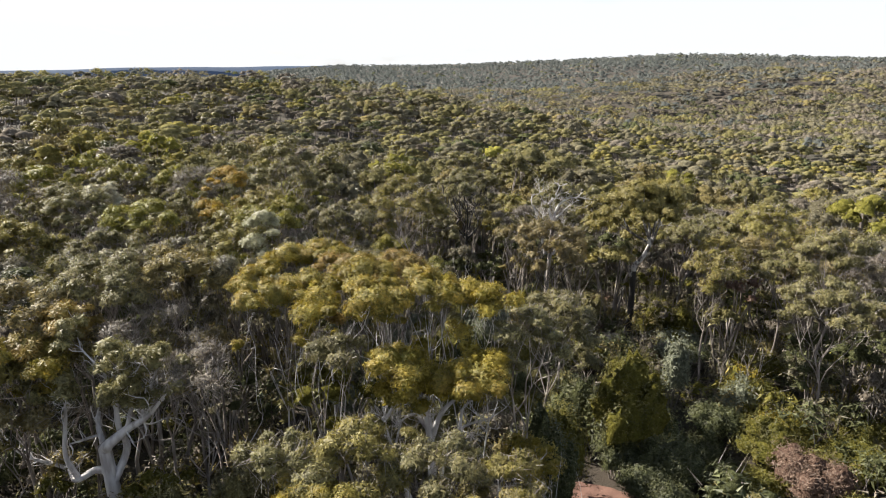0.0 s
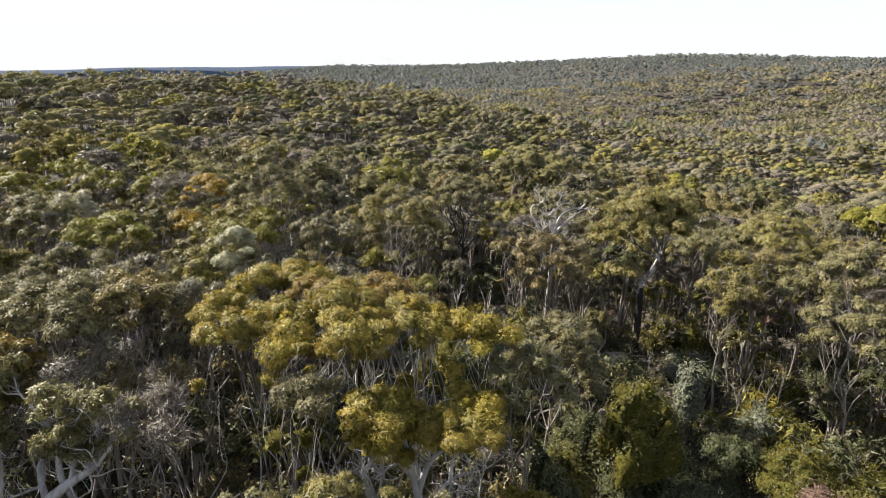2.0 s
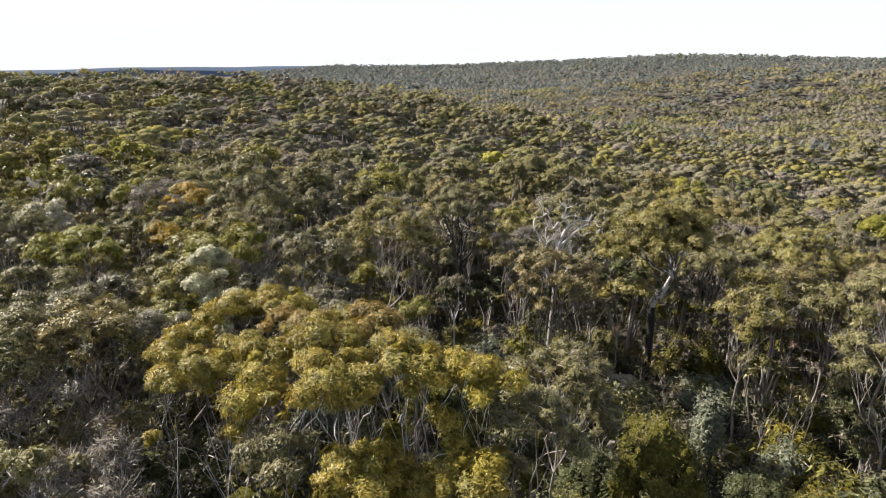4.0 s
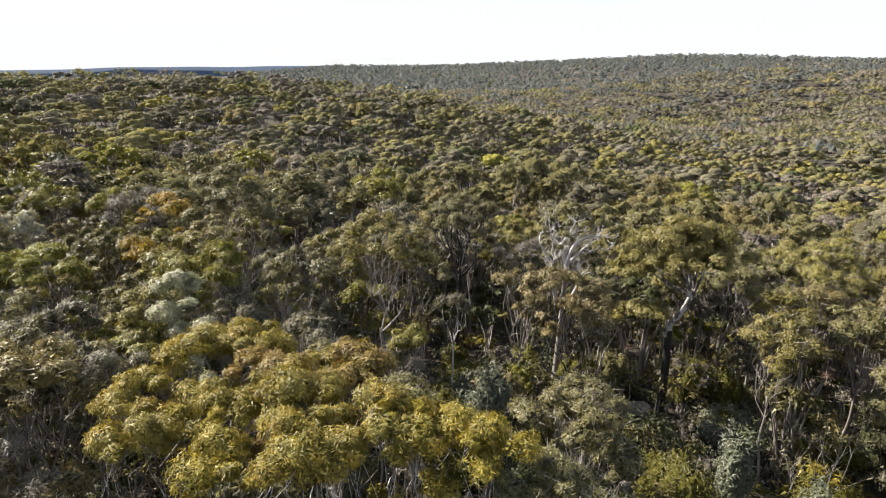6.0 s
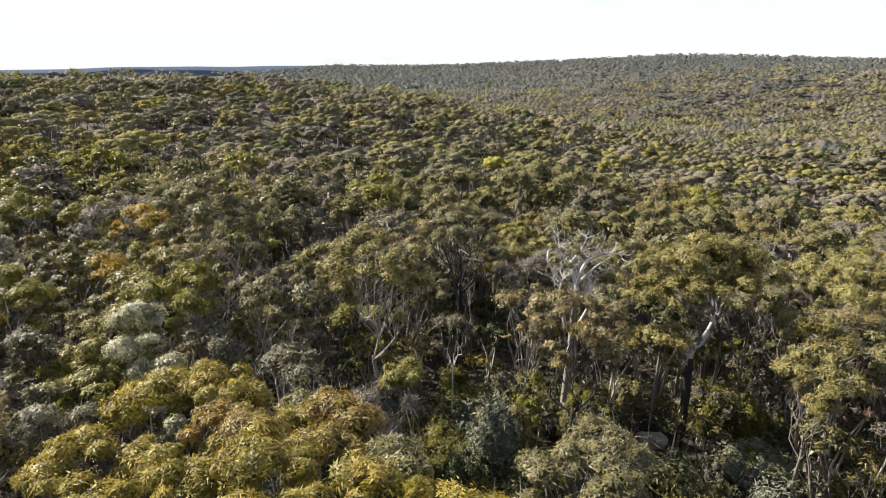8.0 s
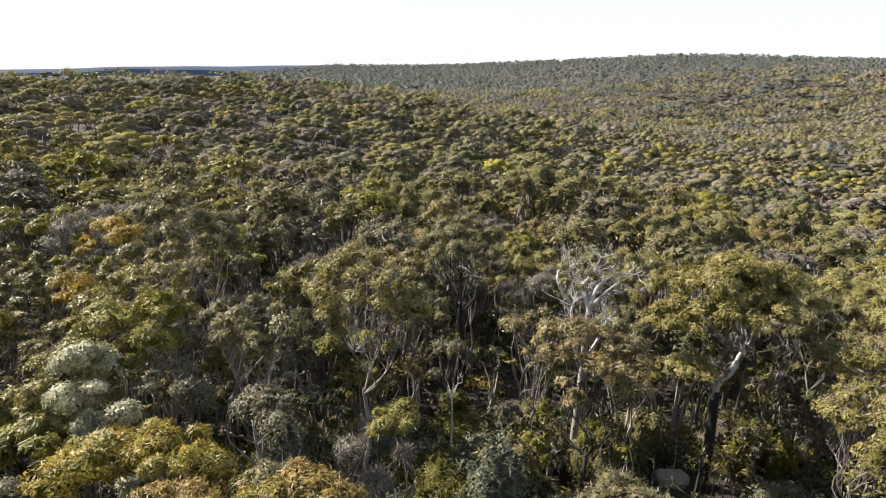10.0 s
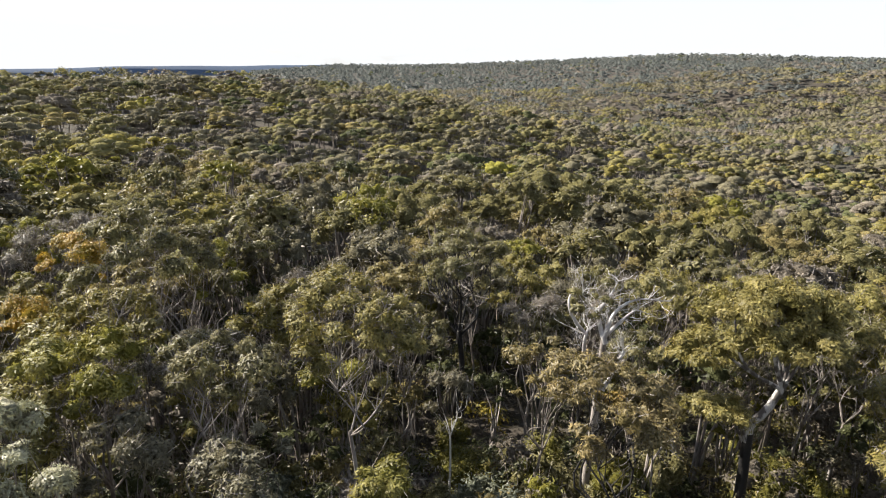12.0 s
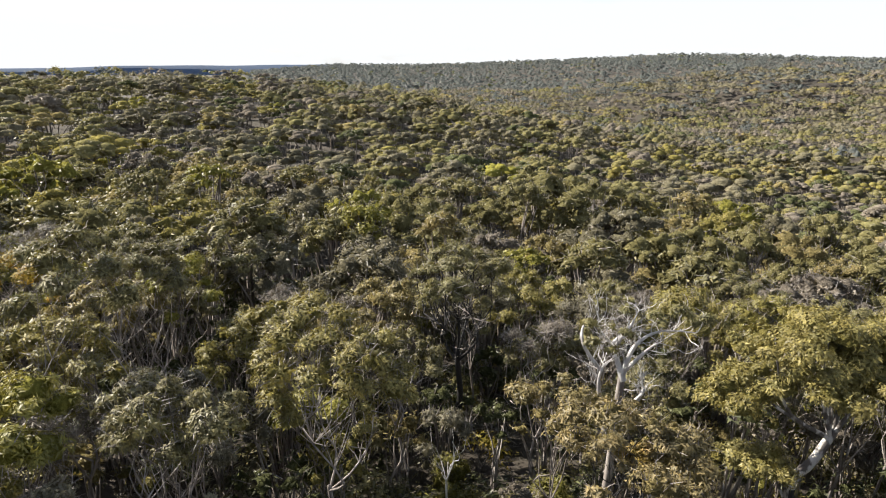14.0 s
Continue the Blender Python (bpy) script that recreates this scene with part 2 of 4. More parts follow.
def sheet(radii, turns, height):
    ang = np.linspace(0, 2 * np.pi, turns, endpoint=False)
    rr, aa = np.meshgrid(radii, ang, indexing="ij")
    x, y = rr * np.sin(aa), rr * np.cos(aa) + 4
    v = np.stack([x, y, height(x, y)], -1).reshape(-1, 3)
    i, j = np.meshgrid(np.arange(len(radii) - 1), np.arange(turns), indexing="ij")
    k = (j + 1) % turns
    f = np.stack([i * turns + j, i * turns + k, (i + 1) * turns + k, (i + 1) * turns + j], -1).reshape(-1, 4)
    return v, f


v, f = sheet(np.concatenate([[0.02], np.geomspace(1.0, 4700, 170)]), 288, ground_z)
tagged(new("ground", mesh_from("ground", v, f[:, ::-1], [EARTH], None, True)),
       "dark leaf litter and earth of rolling bushland", "ground", kind="structure")

# a far range all round, its blue being haze painted into the colour
ang = np.linspace(0, 2 * np.pi, 721)[:-1]
top = 24 + 4 * np.sin(ang * 7 + 2) - 24 * np.exp(-((ang - 2 * np.pi + 0.62) / 0.16) ** 2) + 3 * np.sin(ang * 23) + 1.2 * np.sin(ang * 61)
rings = [(4300, -90 + 0 * top), (4360, top), (4600, top + 1), (4640, -60 + 0 * top)]
v = np.concatenate([np.stack([r * np.sin(ang), r * np.cos(ang), z], -1) for r, z in rings])
i, j = np.meshgrid(np.arange(3), np.arange(720), indexing="ij")
k = (j + 1) % 720
f = np.stack([i * 720 + j, i * 720 + k, (i + 1) * 720 + k, (i + 1) * 720 + j], -1).reshape(-1, 4)
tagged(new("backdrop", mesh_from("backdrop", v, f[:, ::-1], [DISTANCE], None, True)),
       "forested range on the horizon, painted in haze blue", "mountain range", kind="structure")


# ---- growing trees ----
def curve(points, n):
    """A smooth line of n points through the given ones."""
    p = np.asarray(points, float)
    p = np.concatenate([[2 * p[0] - p[1]], p, [2 * p[-1] - p[-2]]])
    out = []
    for s in np.linspace(0, len(p) - 3 - 1e-9, n):
        i, t = int(s), s - int(s)
        a, b, c, d = p[i:i + 4]
        out.append(0.5 * (2 * b + (c - a) * t + (2 * a - 5 * b + 4 * c - d) * t * t + (3 * b - a - 3 * c + d) * t ** 3))
    return np.array(out)


def tube(line, radii, sides):
    """Vertices and quads of a tapering stem along a line, closed at the tip."""
    line = np.asarray(line)
    along = np.gradient(line, axis=0)
    along /= np.linalg.norm(along, axis=1)[:, None] + 1e-9
    ref = np.array([0.31, 0.95, 0.05]) if abs(along[:, 1]).mean() < 0.8 else np.array([1.0, 0.1, 0.0])
    u = np.cross(along, ref)
    u /= np.linalg.norm(u, axis=1)[:, None] + 1e-9
    w = np.cross(along, u)
    a = np.linspace(0, 2 * np.pi, sides, endpoint=False)
    v = line[:, None] + np.asarray(radii)[:, None, None] * (np.cos(a)[None, :, None] * u[:, None] + np.sin(a)[None, :, None] * w[:, None])
    n = len(line)
    i, j = np.meshgrid(np.arange(n - 1), np.arange(sides), indexing="ij")
    k = (j + 1) % sides
    q = np.stack([i * sides + j, i * sides + k, (i + 1) * sides + k, (i + 1) * sides + j], -1).reshape(-1, 4)
    return v.reshape(-1, 3), q


def joined(pieces):
    vs, fs, n = [], [], 0
    for v, f in pieces:
        vs.append(v), fs.append(f + n)
        n += len(v)
    return np.concatenate(vs), np.concatenate(fs)


def dome_pattern(segments, rows):
    """Unit dome, open below: rows of points up to a cap."""
    lift = np.linspace(radians(-22), radians(72), rows)
    a = np.linspace(0, 2 * np.pi, segments, endpoint=False)
    v = [np.stack([np.cos(e) * np.cos(a + 0.4 * i), np.cos(e) * np.sin(a + 0.4 * i), np.full(segments, np.sin(e))], -1) for i, e in enumerate(lift)]
    v = np.concatenate(v + [np.array([[0, 0, 1.0]])])
    f = []
    for i in range(rows - 1):
        for j in range(segments):
            p, q = i * segments + j, i * segments + (j + 1) % segments
            f += [(p, q, q + segments), (p, q + segments, p + segments)]
    for j in range(segments):
        f.append(((rows - 1) * segments + j, (rows - 1) * segments + (j + 1) % segments, rows * segments))
    return v, np.array(f)


def boughs(rng, centres, sizes, flat, segments, rows, rough=0.2, inside=0.6):
    """The dense inner leafage of each dome, lumpy and uneven."""
    u, t = dome_pattern(segments, rows)
    n, m = len(centres), len(u)
    k = inside * np.asarray(sizes)[:, None] * (1 + rng.normal(0, rough, (n, m)).clip(-0.45, 0.4))
    v = np.asarray(centres)[:, None] + u[None] * k[..., None] * np.array([1, 1, flat])
    f = t[None] + (np.arange(n) * m)[:, None, None]
    return v.reshape(-1, 3), f.reshape(-1, 3)


def leaves(rng, centres, sizes, count, length, width, flat=0.62, droop=0.5, shell=(8, 4), rough=0.2, loose=0.4, inside=0.66, tufts=0):
    """Leafage over domes: dense inside, leaves thick on the upper skin. With tufts, the leaves gather in small bunches with gaps between them."""
    centres, sizes = np.asarray(centres, float), np.asarray(sizes, float)
    stretch_z = np.array([1, 1, flat])
    lean_out = np.zeros((len(centres), 3))
    c, r, per = centres, sizes, count * (sizes / sizes.mean()) ** 2
    if tufts:
        many = np.maximum((tufts * (sizes / sizes.mean()) ** 1.5).astype(int), 3)
        c, r = np.repeat(centres, many, 0), np.repeat(sizes, many)
        up, turn = rng.uniform(-0.35, 1.0, len(c)), rng.uniform(0, 2 * np.pi, len(c))
        flank = np.sqrt(np.maximum(1 - up * up, 0))
        lean_out = np.stack([flank * np.cos(turn), flank * np.sin(turn), up], -1)
        c = c + lean_out * (r * rng.uniform(0.62, 0.84, len(c)))[:, None] * stretch_z
        r = r * rng.uniform(0.26, 0.44, len(c))
        per = np.repeat(per / many, many) * rng.uniform(0.6, 1.4, len(c))
    number = np.maximum(per.astype(int), 3)
    c, r, lean_out = np.repeat(c, number, 0), np.repeat(r, number), np.repeat(lean_out, number, 0)
    n = len(c)
    z = rng.uniform(-0.5, 1.0, n)
    az = rng.uniform(0, 2 * np.pi, n)
    s = np.sqrt(np.maximum(1 - z * z, 0))
    d = np.stack([s * np.cos(az), s * np.sin(az), z], -1)
    lump = 1 + 0.14 * np.sin(5 * az + 9 * c[:, 0]) + 0.10 * np.sin(7 * z + 3 * az + 5 * c[:, 1])
    rad = r * lump * rng.uniform(0.35, 1.1, n) ** 0.45
    p = c + d * rad[:, None] * (np.array([1, 1, 0.8]) if tufts else stretch_z)
    face = (0.45 * d + 0.8 * lean_out if tufts else d) + np.array([0, 0, 0.3]) + rng.normal(0, loose, (n, 3))
    face /= np.linalg.norm(face, axis=1)[:, None] + 1e-9
    way = 0.6 * d + rng.normal(0, 0.6, (n, 3)) + np.array([0, 0, -droop])
    way -= face * (way * face).sum(1)[:, None]
    way /= np.linalg.norm(way, axis=1)[:, None] + 1e-9
    side = np.cross(face, way)
    ln = length * rng.uniform(0.6, 1.4, n)[:, None]
    wd = width * rng.uniform(0.6, 1.4, n)[:, None]
    v = np.stack([p - side * wd * 0.5, p + side * wd * 0.5, p + way * ln], 1).reshape(-1, 3)
    t = np.arange(3 * n).reshape(-1, 3)
    inner = boughs(rng, centres, sizes, flat, *shell, rough, inside)
    v, t = joined([(v, t), inner])
    return v, t, np.arange(len(t)) >= len(t) - len(inner[1])


def crown_points(rng, n, radius, depth):
    """Places of leaf clumps over a lobed, uneven dome whose top lies at height 0, and how far out each one is."""
    k = np.arange(n)
    up = 1 - (k + 0.4) / n * 0.97
    az = rng.uniform(0, 6.28) + k * 2.39996 + rng.normal(0, 0.3, n)
    lobes = 1 + 0.22 * np.sin(2 * az + rng.uniform(0, 6.28)) + 0.14 * np.sin(3 * az + rng.uniform(0, 6.28))
    rad = radius * 0.86 * np.sqrt(1 - up ** 2) * lobes * rng.uniform(0.8, 1.12, n)
    z = -depth * (1 - up) * rng.uniform(0.6, 1.3, n) - rng.uniform(0, 0.12, n) * depth
    return np.stack([rad * np.cos(az), rad * np.sin(az), z], -1)


def twigs(rng, centres, sizes, count, length, width, flat=0.62):
    """Fine grey twig ends standing out of the leaf domes."""
    number = np.maximum((count * (sizes / sizes.mean()) ** 2).astype(int), 1)
    c, r = np.repeat(centres, number, 0), np.repeat(sizes, number)
    n = len(c)
    d = rng.normal(0, 1, (n, 3)) + np.array([0, 0, 0.35])
    d /= np.linalg.norm(d, axis=1)[:, None]
    p = c + d * (r * rng.uniform(0.3, 0.95, n))[:, None] * np.array([1, 1, flat])
    way = d + rng.normal(0, 0.55, (n, 3)) + np.array([0, 0, 0.3])
    way /= np.linalg.norm(way, axis=1)[:, None]
    side = np.cross(way, rng.normal(0, 1, (n, 3)))
    side /= np.linalg.norm(side, axis=1)[:, None]
    ln, wd = length * rng.uniform(0.5, 1.5, n)[:, None], width * rng.uniform(0.6, 1.4, n)[:, None]
    v = np.stack([p - side * wd * 0.5, p + side * wd * 0.5, p + way * ln], 1).reshape(-1, 3)
    return v, np.arange(3 * n).reshape(-1, 3)


def grow(rng, height, radius, fork=0.45, limbs=5, clump=0.62, fill=0.78, stems=1, lean=(0.0, 0.0), bare=0.12, dome=0.75,
         girth=0.008, twist=0.5, skirt=0.25, sides=6):
    """The skeleton of a tree with its foot at the origin: stems, limbs (with their twigs) and the domes that carry leaves."""
    lean = np.array([lean[0], lean[1], 0.0])
    n = max(5, int(fill * 1.75 * (radius / clump) ** 2))
    turn = rng.uniform(0, 6.28)
    size = clump * rng.uniform(0.55, 1.4, n)
    domes = crown_points(rng, n, radius, dome * radius)
    domes[:, 2] += height - size * 0.62
    low = rng.random(n) < skirt * 0.5
    domes[:, 2] -= np.where(low, rng.uniform(0.06, 0.2, n) * height, 0)
    domes += lean * (domes[:, 2:] / height)
    size = np.where(low, size * 0.75, size)
    r0 = girth * height
    trunk, arms = [], []
    tops = []
    for s in range(stems):
        out = 0.0 if stems == 1 else 0.18 + 0.25 * rng.random()
        sa = turn + s * 6.283 / stems + rng.normal(0, 0.3)
        h = fork * height * rng.uniform(0.85, 1.15)
        tip = np.array([out * h * np.cos(sa), out * h * np.sin(sa), h]) + lean * fork
        foot = np.array([0.16 * np.cos(sa), 0.16 * np.sin(sa), -0.25]) * (stems > 1) + np.array([0, 0, -0.25])
        bend = rng.normal(0, twist * 0.32, 3) * np.array([1, 1, 0.1])
        line = curve([foot, foot * 0.7 + tip * 0.3 + bend, foot * 0.35 + tip * 0.65 - bend * 0.7, tip], 9)
        rs = r0 * (1 if stems == 1 else 0.45)
        girths = rs * np.linspace(1.15, 0.72, 9) * (1 + 0.35 * np.exp(-np.linspace(0, 9, 9)))
        crownward = (line[-1] - line[-2]) / np.linalg.norm(line[-1] - line[-2])
        line = np.concatenate([line, [line[-1] + crownward * rs * 0.8, line[-1] + crownward * rs * 1.3]])
        trunk.append(tube(line, np.concatenate([girths, [rs * 0.5, rs * 0.05]]), sides + 1))
        tops.append((tip, rs * 0.72))
    m = max(limbs, stems)
    ends = []
    for i in range(m):
        la = turn + i * 6.283 / m + rng.normal(0, 0.25)
        reach = radius * rng.uniform(0.35, 0.62)
        end = np.array([reach * np.cos(la), reach * np.sin(la), height * rng.uniform(0.7, 0.8)]) + lean * 0.75
        start, rs = min(tops, key=lambda q: np.linalg.norm(q[0][:2] - end[:2]))
        ends.append((start, rs, end))
    lines = []
    for i, (start, rs, end) in enumerate(ends):
        span = np.linalg.norm(end - start)
        sway = [rng.normal(0, twist * 0.2, 3) * span for _ in range(2)]
        line = curve([start - np.array([0, 0, rs * 1.5]), start * 0.66 + end * 0.34 + sway[0], start * 0.33 + end * 0.67 + sway[1], end], 8)
        thick = rs * rng.uniform(0.5, 0.72)
        lines.append((line, thick))
        pieces = [tube(line, thick * np.linspace(1, 0.45, 8), sides)]
        mine = [j for j in range(n) if min(range(m), key=lambda q: np.linalg.norm(ends[q][2] - domes[j])) == i]
        for j in mine:
            at = line[rng.integers(3, 8)]
            goal = domes[j] - np.array([0, 0, 0.25 * size[j]])
            gap = np.linalg.norm(goal - at)
            knee = at * 0.5 + goal * 0.5 + rng.normal(0, 0.13, 3) * gap
            bough = curve([at, knee, goal], 5)
            pieces.append(tube(bough, thick * 0.42 * np.linspace(1, 0.35, 5), max(sides - 2, 3)))
            for _ in range(3 if sides > 4 else 0):
                twig = goal + rng.normal(0, 0.5, 3) * size[j] * np.array([1, 1, 0.5])
                pieces.append(tube(curve([bough[3], twig], 3), thick * 0.14 * np.array([1, 0.7, 0.3]), 3))
        arms.append(joined(pieces))
    snags = []
    for _ in range(int(bare * n * 1.5)):
        line, thick = lines[rng.integers(0, m)]
        a = line[rng.integers(2, 8)]
        way = np.array([rng.normal(0, 0.4), rng.normal(0, 0.4), rng.uniform(0.1, 0.5)])
        pieces, _ends = crooked(rng, a, way, radius * rng.uniform(0.3, 0.6), thick * 0.5, 1, sides=max(sides - 2, 4))
        snags.append(joined(pieces))
    live = rng.random(n) >= bare
    return trunk, arms, snags, domes[live], size[live]


def crooked(rng, start, way, length, thick, level, lift=0.25, kink=0.35, sides=6):
    """A crooked bare limb with forks; returns its pieces and the tips."""
    p, w = np.array(start, float), np.array(way, float) / np.linalg.norm(way)
    line, n = [p], 5 + level
    for _ in range(n):
        w = w + rng.normal(0, kink, 3) * 0.55 + np.array([0, 0, lift * 0.4])
        w /= np.linalg.norm(w)
        p = p + w * length / n
        line.append(p)
    line = curve(line, 2 * n + 1 if sides > 5 else n + 1)
    pieces = [tube(line, thick * np.linspace(1, 0.42 if level else 0.25, len(line)), max(3, sides))]
    tips = [line[-1]]
    if level:
        forks = rng.integers(2, 4)
        for q in range(forks + 1):
            k = len(line) - 1 if q == 0 else rng.integers(len(line) // 3, len(line) - 1)
            turn = rng.normal(0, 0.75, 3)
            more, ends = crooked(rng, line[k], w * 0.8 + turn + np.array([0, 0, 0.35]), length * rng.uniform(0.5, 0.75),
                                 thick * (0.5 if q == 0 else rng.uniform(0.3, 0.45)), level - 1, lift, kink, sides - 1)
            pieces += more
            tips += ends
    return pieces, tips


def part(name, mesh, parent, label=""):
    ob = new(name, mesh)
    ob.parent = parent
    return tagged(ob, label)


# ways of growing, by kind: leaf, bark, label, group and growth settings
KINDS = {
    "yellow": ("yellow", "pale", "mallee gum with domed yellow-green crown and pale stems", "yellow-green mallee gums", dict(stems=2, fork=0.42, limbs=5, clump=0.42, fill=1.0, bare=0.04, twist=0.5, skirt=0.3, dome=0.62)),
    "amber": ("amber", "grey", "mallee gum with rounded crown of amber-tipped leaves", "amber-tipped gums", dict(stems=3, fork=0.45, limbs=5, clump=0.4, fill=1.0, bare=0.05, skirt=0.2, dome=0.65)),
    "golden": ("golden", "grey", "gum tree with rounded golden-olive crown", "golden-olive gums", dict(fork=0.45, limbs=5, clump=0.4, fill=0.9, bare=0.1, skirt=0.25)),
    "orange": ("orange", "grey", "gum tree with glowing orange-yellow new leaves", "orange-leaved gums", dict(fork=0.5, limbs=5, clump=0.48, bare=0.08)),
    "olive": ("olive", "pale", "olive-green gum tree with clumped umbrella crown", "olive gum trees", dict(fork=0.42, limbs=5, clump=0.4, fill=0.85, bare=0.1, twist=0.5)),
    "green": ("green", "grey", "gum tree with fresh bright green leaves", "bright green gums", dict(fork=0.5, limbs=5, clump=0.44, fill=0.75, bare=0.08)),
    "grey": ("grey", "grey", "grey-green gum tree with thin dull crown", "grey-green gum trees", dict(fork=0.4, limbs=5, clump=0.42, bare=0.2, fill=0.75, twist=0.5)),
    "silver": ("silver", "grey", "gum tree with shining silvery-white leaf clumps", "silver-leaved gums", dict(fork=0.4, limbs=5, clump=0.36, bare=0.02, dome=2.2, skirt=0.1, fill=1.0)),
    "tan": ("tan", "grey", "gum tree with dry tan-olive foliage", "tan-leaved gums", dict(fork=0.48, limbs=5, clump=0.46, fill=0.75, bare=0.12, skirt=0.3)),
    "dry": ("dry", "pale", "grey-brown twiggy gum with few dry leaves", "dry twiggy gums", dict(fork=0.35, limbs=6, clump=0.5, bare=0.45, fill=0.9, twist=0.6)),
    "dark": ("dark", "grey", "dark green bushy tree beneath taller gums", "dark bushy trees", dict(fork=0.3, limbs=5, clump=0.6, bare=0.05, skirt=0.5)),
}


def tree(kind, seed, height, radius, fine, foot=None, **extra):
    """One tree with its parts under an Empty at its foot. fine: leaves per dome and their scale."""
    leaf, rind, label, group, settings = KINDS[kind]
    rind = extra.pop("rind", rind)
    limb_rind = extra.pop("limb_rind", rind)
    label = extra.pop("label", label)
    rng = np.random.default_rng(seed)
    trunk, arms, snags, domes, size = grow(rng, height, radius, **{**settings, **extra})
    ob = tagged(new("gum_tree"), label, "tree", group)
    ob.empty_display_size = 0.3
    for v, q in trunk:
        part("trunk", mesh_from("trunk", v, q, [BARK[rind]], None, True), ob)
    for v, q in arms:
        part("limb", mesh_from("limb", v, q, [BARK[limb_rind]], None, True), ob)
    for v, q in snags:
        part("dead_branch", mesh_from("dead_branch", v, q, [BARK["pale"]], None, True), ob)
    long, broad, body, ends = (1.4, 0.5, 0.3, 0.3) if leaf == "dry" else (1.2, 0.8, 0.64, 0.004) if leaf in ("yellow", "amber") else (1.0, 1.0, 0.66, 0.015 if leaf in ("silver", "green", "orange") else 0.07)
    v, t, inner = leaves(rng, domes, size, fine[0], 0.15 * fine[1] * long, 0.055 * fine[1] * broad, shell=fine[2], inside=body, flat=0.75, droop=0.1 if leaf == "yellow" else 0.5, tufts=fine[3], loose=0.36)
    tv, tt = twigs(rng, domes, size, int(fine[0] * ends), 0.24 + 0.12 * fine[1], 0.015 * (0.5 + fine[1]))
    slot = np.concatenate([inner.astype(int), np.full(len(tt), 2)])
    v, t = joined([(v, t), (tv, tt)])
    part("crown", mesh_from("crown", v, t, [LEAF[leaf], MASS[LEAF[leaf].name], BARK["grey" if leaf == "yellow" else "pale"]], slot, True), ob)
    if foot is not None:
        ob.location = foot
    return ob


NEAR, CLOSE = (480, 0.78, (7, 4), 11), (820, 0.6, (8, 4), 14)
TAKEN = []


def plant(kind, x, y, top, radius, seed, fine=NEAR, **extra):
    """A tree whose crown tops out at the given height above datum."""
    z = float(ground_z(x, y))
    TAKEN.append((x, y, radius))
    return tree(kind, seed, top + 0.1 - z, radius, fine, (x, y, z), **extra)


